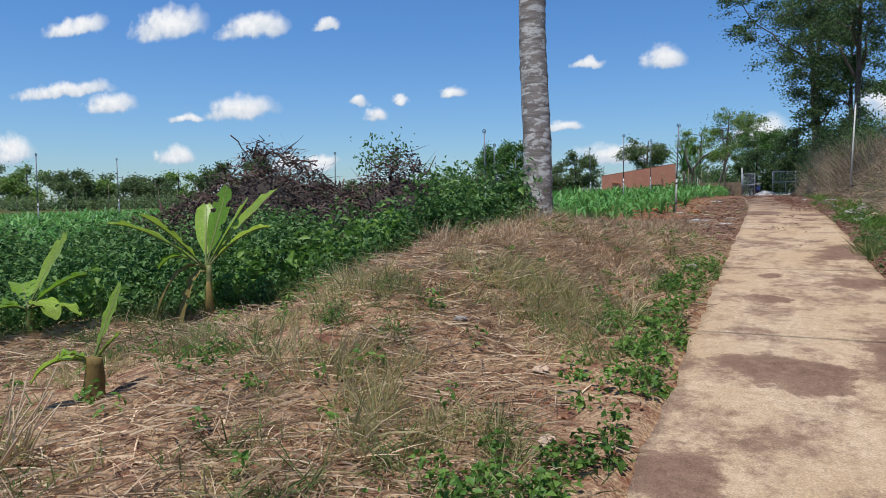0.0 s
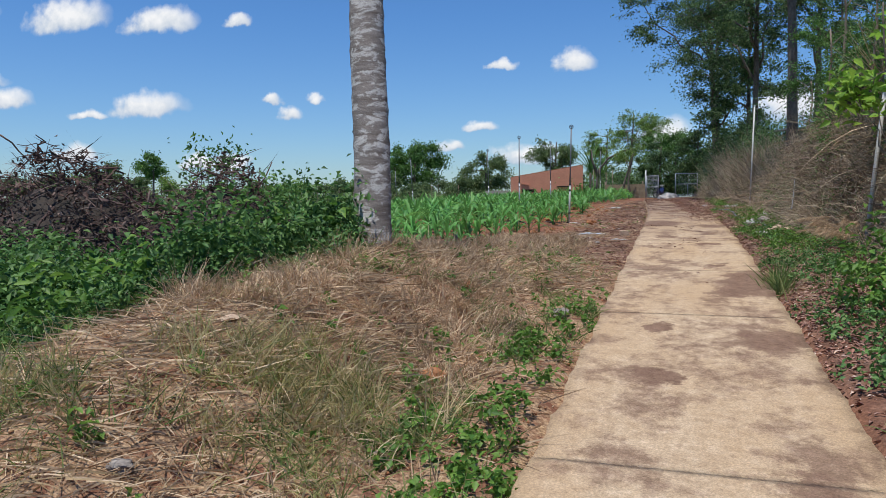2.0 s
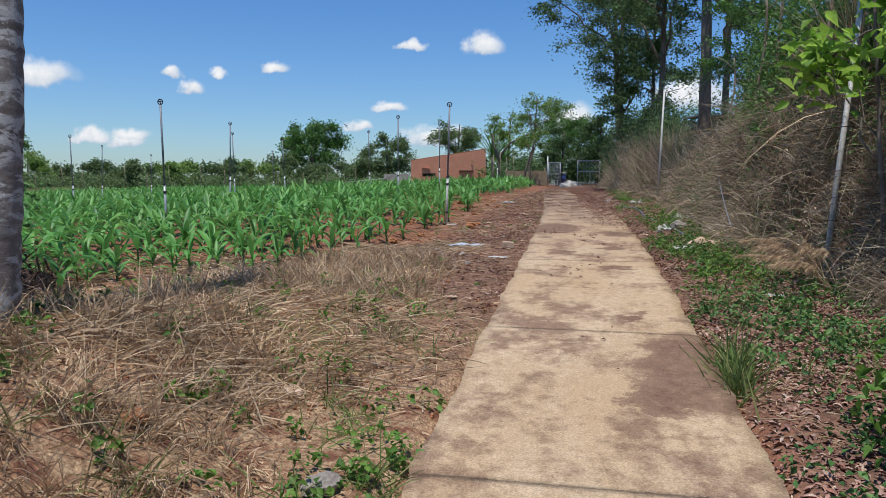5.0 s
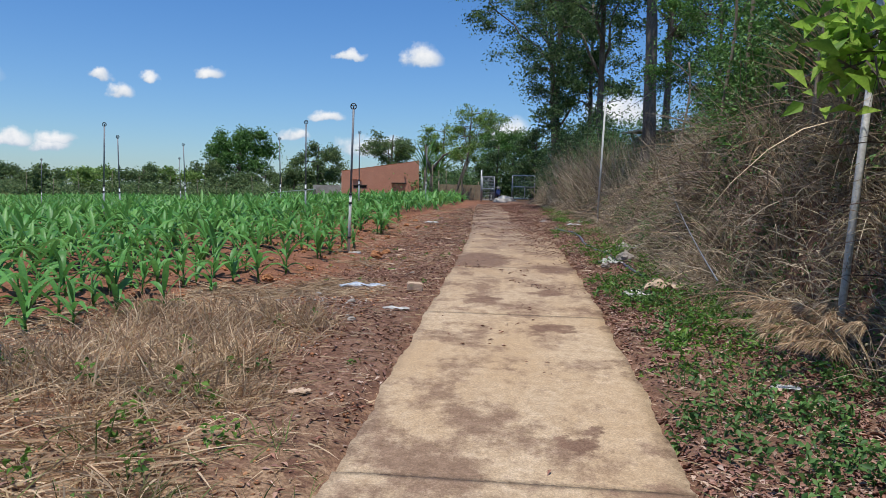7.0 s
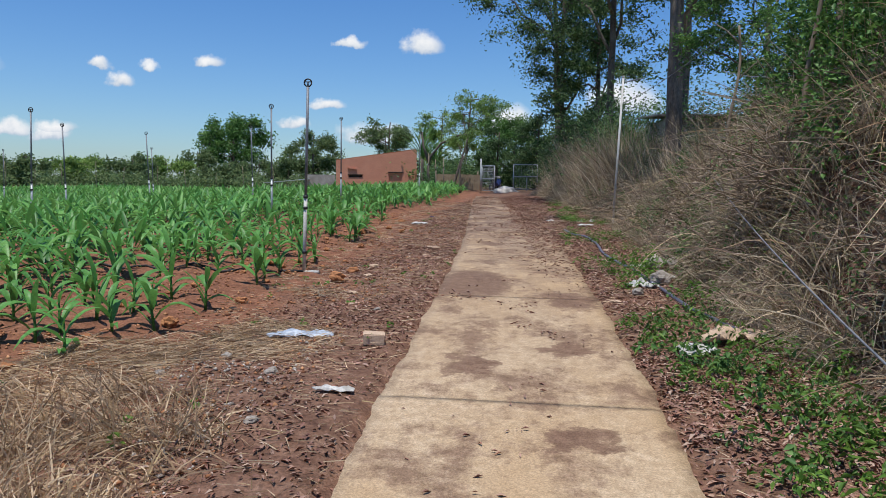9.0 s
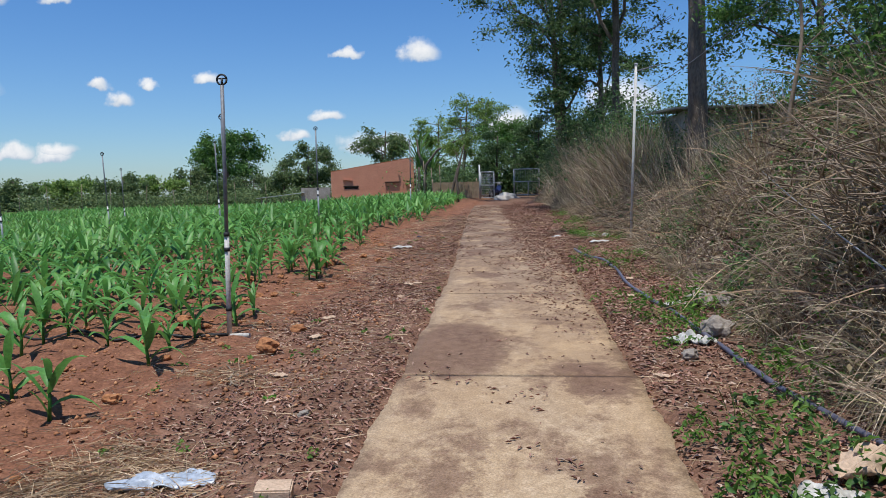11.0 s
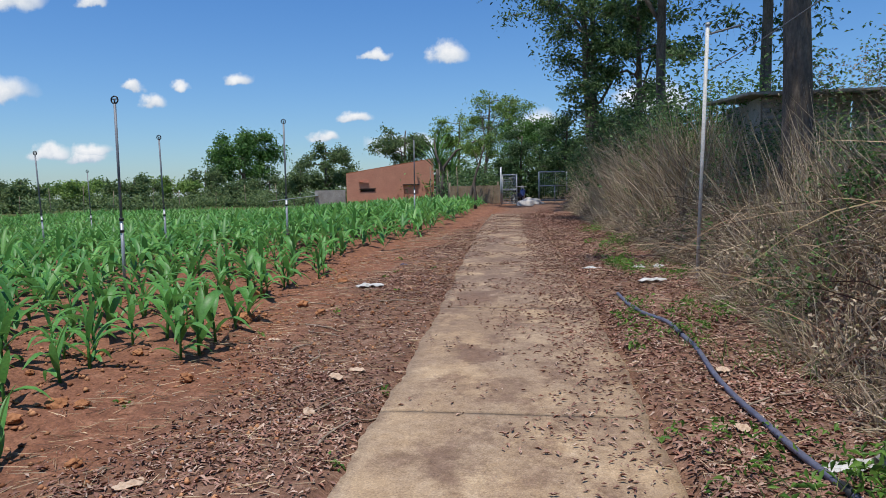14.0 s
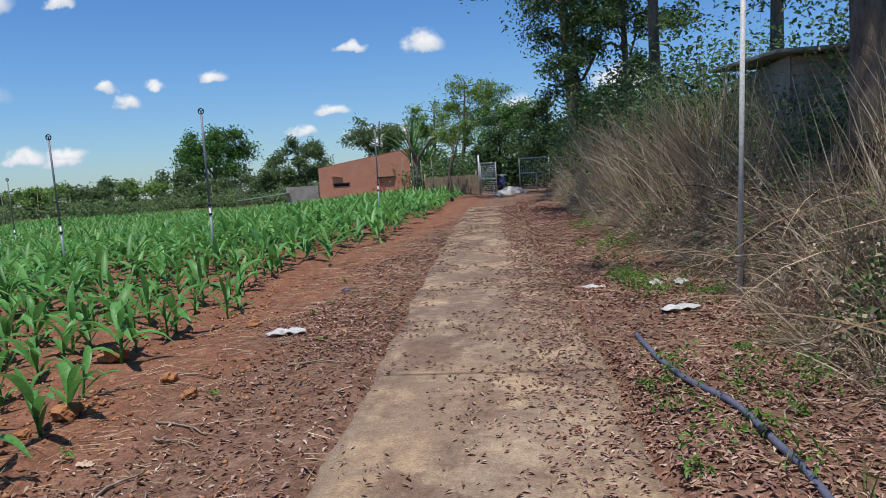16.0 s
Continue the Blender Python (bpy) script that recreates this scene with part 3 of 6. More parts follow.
    box(bm, (0.12, 2.0, 0.95), (0.24, 3.6, 1.9), None, 0.02)
    part("wall", bm, M_GREY_WALL, g)
    bm = bmesh.new()
    box(bm, (-1.9, 1.2, 1.35), (4.4, 3.2, 0.06), Matrix.Rotation(-0.10, 4, "Y"), 0.01)
    part("roof", bm, M_ROOF, g, "pale low sheet roof")
    for x in (-3.7, -1.9):
        tubes("post", [([(x, 0.1, 0), (x, 0.1, 1.2)], 0.05)], M_WOOD, g)


house()


def gate():
    z0 = on_ground(-2.8, 58) - 0.02
    leaf = base("open_gate_leaf", pose(-2.8, 58, z0, 0, 0, -38), "open galvanised gate leaf of tube and wire mesh", "gate", "gate leaves")
    tubes("gate_post", [([(0, 0, -0.2), (0, 0, 2.1)], 0.05)], M_STEEL, leaf)
    fr = [([(0.1, 0, 0.1), (0.1, 0, 1.65)], 0.03), ([(1.15, 0, 0.1), (1.15, 0, 1.65)], 0.03), ([(0.1, 0, 0.1), (1.15, 0, 0.1)], 0.03),
          ([(0.1, 0, 1.65), (1.15, 0, 1.65)], 0.03), ([(0.1, 0, 0.85), (1.15, 0, 0.85)], 0.025)]
    tubes("gate_frame", fr, M_STEEL, leaf)
    wires = [([(x, 0, 0.1), (x, 0, 1.65)], 0.006) for x in np.arange(0.16, 1.12, 0.07)]
    wires += [([(0.1, 0, z), (1.15, 0, z)], 0.006) for z in np.arange(0.2, 1.62, 0.1)]
    tubes("mesh", wires, M_STEEL, leaf, sides=4)
    z1 = on_ground(-0.7, 58)
    lf = base("closed_gate_leaf", pose(-0.72, 58, z1 + 0.05), "galvanised gate leaf with a mid rail in front of bushes", "gate", "gate leaves")
    fr = [([(0, 0, 0), (0, 0, 1.65)], 0.035), ([(1.5, 0, 0.5), (1.5, 0, 1.65)], 0.035), ([(0, 0, 1.65), (1.5, 0, 1.65)], 0.03),
          ([(0, 0, 0.9), (1.5, 0, 0.9)], 0.03), ([(0.85, 0, 0), (0.85, 0, 0.9)], 0.025), ([(0, 0, 0.1), (1.5, 0, 0.1)], 0.03)]
    tubes("gate_frame", fr, M_STEEL, lf)
    wires = [([(x, 0, 0.1), (x, 0, 1.65)], 0.004) for x in np.arange(0.1, 1.5, 0.1)]
    tubes("mesh", wires, M_STEEL, lf, sides=4)


gate()


# ---- the leaning palm trunk ----
def palm():
    gx, gy = -3.03, 9.5
    z0 = on_ground(gx, gy) - 0.1
    p = base("palm_trunk", pose(gx, gy, z0), "tall leaning grey palm trunk with pale lichen bands", "palm tree")
    m, t, b = material("palm_bark", 0.9, 0.15)
    q = place(t)
    rings = noise_tex(t, vcalc(t, "MULTIPLY", q, (1.2, 1.2, 9.0)), 1.6, 5.0, 0.65)
    lich = noise_tex(t, vcalc(t, "MULTIPLY", q, (1.6, 1.6, 4.0)), 2.9, 6.0, 0.68, 0.5)
    fine = noise_tex(t, q, 60.0, 4.0, 0.7)
    col = ramp(t, rings, [(0.32, (0.15, 0.122, 0.104)), (0.68, (0.34, 0.30, 0.265))])
    col = blend(t, ramp(t, lich, [(0.50, 0.0), (0.57, 0.85)]), col, (0.60, 0.575, 0.53))
    col = blend(t, 1.0, col, ramp(t, fine, [(0.25, 0.7), (0.75, 1.2)]), "MULTIPLY")
    t.links.new(col, b.inputs["Base Color"])
    bump(t, b, calc(t, "ADD", rings, fine), 0.5, 0.02)
    zs = np.linspace(0, 8.2, 110)
    r = 0.196 + 0.025 * np.exp(-zs / 0.3) - 0.003 * zs + 0.006 * (np.sin(zs * 2 * np.pi / 0.13) > 0.6)
    pts = np.stack([-0.085 * zs + 0.002 * zs ** 2, 0.20 * zs - 0.004 * zs ** 2, zs], -1)
    pts[:, 0] += 0.02 * np.sin(zs * 1.7)
    tubes("trunk", [(pts, r)], m, p, sides=20, jag=0.012)


palm()


# ---- sprinkler risers in the field, poles and wires along the bank ----
def riser(x, y, h, lean_x=0.0, lean_y=0.0, elbow=False):
    z0 = on_ground(x, y)
    p = base("sprinkler_riser", pose(x, y, z0 - 0.03), "thin grey irrigation riser pipe standing in the corn", "irrigation pipe", "sprinkler risers")
    top = (lean_x, lean_y, h)
    mid = tuple(0.42 * c for c in top)
    tubes("lower_pipe", [([(0, 0, 0), mid], 0.022)], M_PVC if elbow else M_STEEL, p, sides=10)
    tubes("upper_pipe", [([mid, top], 0.017)], M_RISER, p, sides=10)
    for k in (0.12, 0.36, 0.42):
        c = np.array(top) * k
        tubes("clamp", [([c - (0, 0, 0.018), c + (0, 0, 0.018)], 0.029)], M_RUBBER, p)
    a = np.linspace(0, 2 * np.pi, 15)
    ring = np.stack([top[0] + 0.045 * np.cos(a), np.full(15, top[1]), h + 0.05 + 0.045 * np.sin(a)], -1)
    head = [(ring, 0.009), ([top, (top[0], top[1], h + 0.06)], 0.010), ([(top[0] - 0.04, top[1], h + 0.06), (top[0] + 0.04, top[1], h + 0.06)], 0.007)]
    tubes("sprinkler_head", head, M_RUBBER, p, sides=6)
    if elbow:
        tubes("elbow", [([(0, 0, 0.03), (0.02, 0, 0.025), (0.2, -0.02, 0.03)], 0.024)], M_PVC, p)
    return p


riser(-2.60, 20.15, 2.28, 0.06, -0.03, True)
for x, y, h, lx in ((-5.15, 26.1, 2.45, 0.0), (-5.1, 31.6, 2.5, 0.0), (-7.6, 31.4, 2.35, -0.05), (-4.0, 39.2, 2.5, 0.03), (-9.6, 24.8, 2.35, 0.06), (-11.4, 28.6, 2.4, -0.06),
                    (-7.0, 17.6, 2.3, -0.05), (-11.5, 32.9, 2.35, -0.10), (-15.2, 40.0, 2.4, -0.06), (-22.3, 40.5, 2.5, 0.05), (-22.4, 16.1, 2.6, 0.02),
                    (-24.3, 21.0, 2.6, -0.04), (-15.0, 22.6, 2.5, 0.04), (-15.2, 25.7, 2.4, -0.05), (-18.7, 31.7, 2.5, 0.1)):
    riser(x, y, h, lx, 0.0)


def bank_pole(x, y, h, lx, ly, arm=False, r=0.03):
    p = base("fence_pole", pose(x, y, on_ground(x, y) - 0.15), "slim whitish pipe pole standing in the dry grass", "pole", "fence poles")
    tubes("pole", [([(0, 0, 0), (lx, ly, h)], r)], M_PVC, p, sides=12)
    tubes("cap", [([(lx, ly, h - 0.02), (lx, ly, h + 0.02)], r * 1.25)], M_STEEL, p)
    if arm:
        tubes("arm", [([(lx, ly, h - 0.12), (lx + 0.42, ly, h - 0.02)], 0.012)], M_RISER, p)
    return p


bank_pole(2.62, 14.8, 3.6, 0.42, 0.5, False, 0.030)
bank_pole(1.97, 27.3, 3.3, 0.10, 0.0, True, 0.023)


def fence_wire(a, b, sag):
    s = np.linspace(0, 1, 30)
    pts = np.outer(1 - s, a) + np.outer(s, b)
    pts[:, 2] -= sag * 4 * s * (1 - s)
    w = base("fence_wire", pose(0, 0, 0), "rusty wire sagging between the fence poles", "wire", "fence wires")
    tubes("strand", [(pts, 0.006)], M_RISER, w, sides=5)


fence_wire((2.9, 15.1, 3.4), (2.9, 22.6, 3.9), 0.3)
fence_wire((3.1, 22.6, 4.6), (2.05, 27.4, 3.9), 0.1)
fence_wire((1.55, 14.2, 1.5), (2.6, 22.0, 2.5), 0.1)


# ---- trees ----
def tree(name, x, y, height, trunk_r, crown_c, crown_r, leaves, size, leaf_mat, label, limbs=9, lean=(0, 0), bare=0.35, seed=0, group="", clumps=60, ratio=0.4, bark=None, flat=0.35):
    """A tapered trunk, limbs that leave it, and sprays of leaves on twigs that fan out from the limbs' ends."""
    r = np.random.default_rng(seed)
    z0 = on_ground(x, y) - 0.1
    t = base(name, pose(x, y, z0), label, "tree", group)
    zs = np.linspace(0, height, 14)
    wob = np.cumsum(r.standard_normal((14, 2)) * 0.012 * height / 5, axis=0)
    trunk = np.stack([lean[0] * zs / height + wob[:, 0], lean[1] * zs / height + wob[:, 1], zs], -1)
    tubes("trunk", [(trunk, np.linspace(trunk_r, trunk_r * 0.3, 14) + 0.3 * trunk_r * np.exp(-zs / 0.4))], bark or M_BARK, t, sides=9, jag=0.04)
    cc, cr = np.array(crown_c, float), np.array(crown_r, float)
    tips = []
    for k in range(limbs):
        s = bare + (0.97 - bare) * (k + r.random()) / limbs
        p0 = np.array([np.interp(s * height, zs, trunk[:, i]) for i in range(3)])
        tip = cc + cr * rand_unit(r) * r.uniform(0.6, 0.95)
        if tip[2] < p0[2] - 0.6:
            tip[2] = p0[2] + r.uniform(-0.5, 0.4)
        q = np.linspace(0, 1, 7)[:, None]
        path = p0 + (tip - p0) * q
        path[:, 2] += 0.12 * np.linalg.norm(tip - p0) * np.sin(np.pi * q[:, 0]) * r.uniform(-0.5, 1)
        path[1:-1] += r.standard_normal((5, 3)) * 0.04 * np.linalg.norm(tip - p0)
        rr = trunk_r * (0.5 - 0.25 * s)
        tubes("limb", [(path, np.linspace(rr, rr * 0.15, 7))], bark or M_BARK, t, sides=7, jag=0.04)
        tips += [path[-1], path[4], path[5]]
    cen = [np.array(e) for e in tips]
    while len(cen) < clumps:
        cen.append(cc + cr * rand_unit(r) * r.uniform(0.25, 1.0) ** 0.6)
    cen = np.array(cen)
    # each spray is a fan of twigs that leads away from the trunk and sinks a little
    out = cen - cc
    out[:, 2] *= 0.25
    out = unit(unit(out) + r.standard_normal(out.shape) * np.array([0.35, 0.35, 0.18]))
    fan = 7
    reach = np.repeat(r.uniform(0.16, 0.42, len(cen)) * cr.mean(), fan)
    heads = np.repeat(cen, fan, 0)
    ways = unit(np.repeat(out, fan, 0) + r.standard_normal((len(heads), 3)) * np.array([0.75, 0.75, flat]))
    v, f = blade_arrays(heads - ways * reach[:, None] * 0.4, ways, reach * 1.3, np.full(len(heads), max(0.012, size * 0.09)), np.full(len(heads), 0.16), 2)
    tagged(mesh_part("twig_tangle", v, f, bark or M_BARK, t), kind="stuff")
    weight = np.repeat(r.uniform(0.35, 1.6, len(cen)), fan)
    idx = r.choice(len(heads), leaves, p=weight / weight.sum())
    along = r.uniform(-0.35, 1.0, leaves)
    pos = heads[idx] + ways[idx] * (reach[idx] * along)[:, None]
    pos[:, 2] -= 0.14 * reach[idx] * np.maximum(along, 0) ** 2
    pos += r.standard_normal((leaves, 3)) * (size * 0.75 + 0.05 * reach[idx])[:, None] * np.array([1.0, 1.0, 0.8])
    nor = unit(r.standard_normal((leaves, 3)) * 0.8 + np.array([0, 0, 0.9]))
    v, f = leaf_arrays(pos, r.uniform(0.6, 1.35, leaves) * size, nor, ratio)
    tagged(mesh_part("crown", v, f, leaf_mat, t), kind="stuff")
    return t


def rand_unit(r):
    d = r.standard_normal(3)
    return d / np.linalg.norm(d)


DARK = "tall dark-leaved tree with bare grey trunk above the bank"
tree("bank_tree", 3.15, 27.4, 10.5, 0.19, (0.1, 0.8, 8.0), (2.8, 2.8, 2.4), 11000, 0.13, M_TREE, DARK, 13, (-0.1, 0.3), 0.5, 1, "bank trees", 75)
tree("bank_tree", 2.9, 37.5, 12.0, 0.15, (-0.8, 0.3, 8.0), (2.8, 2.8, 3.6), 12500, 0.14, M_TREE, DARK, 16, (-0.1, 0.2), 0.35, 2, "bank trees", 85)
tree("bank_tree", 1.7, 47.0, 13.0, 0.16, (-0.6, 0.2, 7.2), (2.9, 2.6, 5.0), 12500, 0.17, M_TREE, DARK, 16, (0.0, 0.2), 0.25, 3, "bank trees", 85)
tree("bank_tree", 1.9, 53.0, 16.5, 0.2, (-1.5, 0.2, 11.6), (4.4, 3.6, 4.4), 14000, 0.19, M_TREE, DARK, 18, (-0.5, 0.2), 0.42, 4, "bank trees", 95, flat=0.18)
tree("bank_tree", 5.2, 36.5, 11.0, 0.16, (0.0, 0.2, 7.0), (2.8, 3.0, 3.8), 10000, 0.15, M_TREE, DARK, 12, (0.1, 0.2), 0.35, 5, "bank trees", 75)
tree("bank_tree", 3.2, 45.0, 9.0, 0.15, (-0.4, 0.2, 4.2), (2.2, 2.4, 3.6), 12000, 0.17, M_TREE, DARK, 12, (0.0, 0.2), 0.25, 6, "bank trees", 80)
tree("bank_tree", 5.0, 20.5, 6.5, 0.10, (0.0, 0.2, 4.0), (1.9, 2.2, 2.0), 12000, 0.095, M_TREE_BROAD, "leafy green tree behind the dry bank", 9, (0.1, 0.0), 0.35, 7, "bank trees", 50)
tree("bank_tree", 4.4, 15.6, 5.6, 0.08, (-0.3, 0.0, 3.4), (1.6, 2.0, 1.7), 12000, 0.09, M_TREE_BROAD, "leafy green tree behind the dry bank", 9, (-0.2, 0.0), 0.35, 8, "bank trees", 50)
tree("bank_tree", 4.0, 24.0, 4.6, 0.06, (-0.1, 0.0, 2.7), (1.3, 1.7, 1.7), 12000, 0.075, M_TREE_BROAD, "leafy green tree behind the dry bank", 9, (-0.1, 0.0), 0.2, 10, "bank trees", 60)
tree("bank_sapling", 2.75, 13.4, 3.4, 0.03, (-0.2, 0.3, 2.75), (0.65, 0.8, 0.85), 520, 0.19, M_LIME, "slender sapling with bright green pointed leaves", 7, (-0.2, 0.1), 0.3, 9, "", 22, 0.42)
# behind the gate
tree("gate_tree", -5.4, 74.0, 8.0, 0.16, (0.6, 0, 5.8), (3.3, 2.4, 2.7), 7500, 0.19, M_TREE_LIGHT, "airy pale-green tree behind the gate", 12, (0.6, 0), 0.25, 11, "gate trees", 80)
tree("gate_tree", -1.0, 72.0, 6.0, 0.16, (0, 0, 3.6), (2.8, 2.4, 2.6), 8000, 0.22, M_TREE_BROAD, "round leafy tree behind the gate", 10, (0.2, 0), 0.2, 12, "gate trees", 70)
tree("gate_tree", 0.6, 64.0, 5.0, 0.12, (0, 0, 2.8), (1.8, 1.6, 2.4), 6000, 0.2, M_TREE, "dense dark bush tree beside the gate", 10, (0.2, 0), 0.15, 13, "gate trees", 60)
tree("gate_tree", -2.2, 66.0, 4.4, 0.12, (0, 0, 2.3), (1.7, 1.4, 2.1), 6000, 0.2, M_TREE, "dense dark bush tree beside the gate", 10, (0.2, 0), 0.15, 14, "gate trees", 60)
tree("gate_tree", -7.6, 76.0, 6.5, 0.14, (0, 0, 3.9), (2.2, 2.0, 2.3), 6000, 0.2, M_TREE_LIGHT, "round leafy tree beside the house", 10, (0.2, 0), 0.2, 15, "gate trees", 60)
tree("gate_tree", 4.0, 66.0, 5.0, 0.14, (0, 0, 2.6), (2.6, 2.4, 2.3), 7000, 0.22, M_TREE, "round leafy tree behind the gate", 10, (0.2, 0), 0.2, 16, "gate trees", 60)
tree("leaning_tree", -4.6, 57.5, 3.4, 0.10, (0.8, 0.6, 3.4), (1.2, 1.0, 0.7), 1500, 0.15, M_TREE_LIGHT, "small crooked tree with a pale bare trunk", 5, (1.0, 0), 0.6, 17, "", 20)
# around the field
tree("field_tree", -39.0, 105.0, 9.0, 0.25, (0, 0, 5.2), (5.0, 4.0, 4.0), 12000, 0.40, M_TREE_BROAD, "broad green tree at the far edge of the field", 14, (0.5, 0), 0.15, 21, "field trees", 110)
tree("field_tree", -15.5, 92.0, 7.5, 0.2, (0, 0, 5.2), (3.4, 3.0, 2.4), 6000, 0.30, M_FIELD, "broad green tree behind the house", 10, (0.3, 0), 0.25, 22, "field trees", 60)
tree("field_tree", -26.0, 98.0, 6.5, 0.2, (0, 0, 4.2), (4.0, 3.0, 2.4), 6000, 0.32, M_FIELD, "broad green tree at the far edge of the field", 10, (0.3, 0), 0.25, 23, "field trees", 60)
tree("field_tree", -58.0, 71.0, 6.6, 0.16, (0, 0, 5.2), (2.2, 2.0, 1.5), 3000, 0.3, M_TREE_BROAD, "green tree with a bare stem at the field edge", 8, (0.2, 0), 0.5, 24, "field trees", 30)
FAR = "green tree in the hedge beyond the corn field"
r5 = np.random.default_rng(50)
k = 0
for az in np.arange(16, 78, 2.2):
    dist = r5.uniform(84, 108)
    fx, fy = -math.sin(radians(az)) * dist, 10 + math.cos(radians(az)) * dist
    hh = r5.uniform(2.6, 4.6) * (1.0 if az < 32 else 0.8 if az < 42 else 1.2)
    tree("field_tree", fx, fy, hh, 0.14, (0, 0, hh * 0.48), (r5.uniform(2.4, 4.4), 2.6, hh * 0.5), 3400, 0.38,
         M_TREE_LIGHT if r5.random() < 0.2 else M_FIELD, FAR, 7, (0.2, 0), 0.15, 60 + k, "field trees", 34)
    k += 1


# ---- corn ----
def corn_leaf_arrays(length, width, rise, curl):
    s = np.linspace(0, 1, 6)
    x = length * s * (1 - 0.12 * s)
    z = length * (rise * s - curl * s * s)
    w = width * np.array([0.45, 0.9, 1.0, 0.85, 0.55, 0.05])
    v = np.stack([np.stack([x, -w / 2, z + 0.10 * w], -1), np.stack([x, 0 * x, z - 0.12 * w], -1), np.stack([x, w / 2, z + 0.10 * w], -1)], 1).reshape(-1, 3)
    f = []
    for k in range(5):
        for c in (0, 1):
            a = 3 * k + c
            f.append((a, a + 1, a + 4, a + 3))
    return v, np.array(f)


CORN_LEAVES = [corn_leaf_arrays(0.44, 0.080, 1.0, 0.75), corn_leaf_arrays(0.50, 0.085, 1.1, 1.15), corn_leaf_arrays(0.34, 0.068, 1.4, 0.55), corn_leaf_arrays(0.42, 0.075, 0.75, 0.95)]


def corn_edge(y):
    """Where the first row stands, left of the road."""
    return np.interp(y, [12.5, 13.4, 14.3, 15.5, 17, 20, 24, 25.2, 27, 29, 36, 46, 57], [-5.0, -4.25, -3.65, -3.25, -3.0, -2.82, -2.75, -3.15, -3.3, -3.0, -3.05, -3.35, -3.95])


def corn_spots():
    pts = []
    for row in range(0, 60):
        y0 = 12.8 if row < 10 else 9.0
        ys = np.arange(y0, 74, 0.31 if row < 22 else 0.5)
        ys = ys + rng.uniform(-0.10, 0.10, len(ys))
        xs = corn_edge(ys) - 0.58 * row + rng.uniform(-0.12, 0.12, len(ys))
        keep = rng.random(len(ys)) < (0.55 if row == 0 else 0.85)
        pts.append(np.stack([xs, ys], -1)[keep])
    p = np.vstack(pts)
    p = p[~((p[:, 0] > -12.5) & (p[:, 1] < 12.8))]
    p = p[(p[:, 1] < 58) | (p[:, 0] < -5.0)]
    return p


spots = corn_spots()
near_mask = (spots[:, 1] > 13) & (spots[:, 1] < 31) & (spots[:, 0] > corn_edge(spots[:, 1]) - 2.2)
near_spots, far_spots = spots[near_mask], spots[~near_mask]
if len(near_spots) > 280:
    order = np.argsort(-near_spots[:, 0] + 0.02 * near_spots[:, 1])
    near_spots, far_spots = near_spots[order[:280]], np.vstack([far_spots, near_spots[order[280:]]])


def corn_meshes():
    leaf_data = []
    for v, f in CORN_LEAVES:
        o = mesh_part("leaf", v, f, M_CORN, smooth=True)
        leaf_data.append(o.data)
        bpy.data.objects.remove(o)
    o = tubes("corn_stalk", [([(0, 0, -0.04), (0.004, 0, 0.12), (0, 0.004, 0.30)], [0.014, 0.011, 0.007])], M_CORN, sides=6)
    stalk = o.data
    bpy.data.objects.remove(o)
    return leaf_data, stalk


leaf_data, stalk_data = corn_meshes()
for (x, y) in near_spots:
    s = rng.uniform(0.75, 1.2)
    p = new("corn_plant", stalk_data)
    p.matrix_basis = Matrix.LocRotScale((x, y, on_ground(x, y)), Euler((rng.uniform(-0.08, 0.08), rng.uniform(-0.08, 0.08), rng.uniform(0, 6.28))), (s, s, s))
    tagged(p, "young green corn plant growing in red soil", "corn plant", "young corn plants")
    turn = rng.uniform(0, 6.28)
    for k in range(6):
        o = new("leaf", leaf_data[(k * 3 + int(rng.integers(0, 4))) % 4])
        o.parent = p
        q = 0.75 + 0.25 * rng.random() if k not in (0, 5) else 0.62
        o.matrix_basis = Matrix.LocRotScale((0, 0, 0.03 + 0.045 * k), Euler((rng.uniform(-0.25, 0.25), -0.10 * k + rng.uniform(-0.15, 0.15), turn + k * 2.75 + rng.uniform(-0.4, 0.4))), (q, q, q))


def far_corn():
    vs, fs, n = [], [], 0
    pts = np.column_stack([far_spots, rough_lie(far_spots[:, 0], far_spots[:, 1])])
    far_off = np.hypot(pts[:, 0], pts[:, 1] - 18)
    for k in range(6):
        use = pts if k < 4 else pts[far_off < 26]
        m = len(use)
        which = rng.integers(0, 4, m)
        a = rng.uniform(0, 6.28, m) + k * 2.75
        s = rng.uniform(0.75, 1.2, m) * (1.05 if k < 4 else 0.9)
        for w in range(4):
            sel = which == w
            if not sel.any():
                continue
            v, f = CORN_LEAVES[w]
            c, d = np.cos(a[sel])[:, None], np.sin(a[sel])[:, None]
            q = s[sel][:, None]
            tilt = rng.uniform(0.9, 1.25, sel.sum())[:, None] + 0.05 * k
            X = (v[None, :, 0] * c - v[None, :, 1] * d) * q
            Y = (v[None, :, 0] * d + v[None, :, 1] * c) * q
            Z = v[None, :, 2] * q * tilt
            P = np.stack([X, Y, Z], -1) + use[sel][:, None, :]
            P[:, :, 2] += 0.05 + 0.06 * k
            vs.append(P.reshape(-1, 3))
            fs.append((f[None] + (np.arange(sel.sum()) * len(v))[:, None, None]).reshape(-1, 4) + n)
            n += len(vs[-1])
    ob = mesh_part("corn_field", np.vstack(vs), np.vstack(fs), M_CORN, smooth=True)
    tagged(ob, "rows of young green corn over the red field", "corn", kind="stuff")


far_corn()


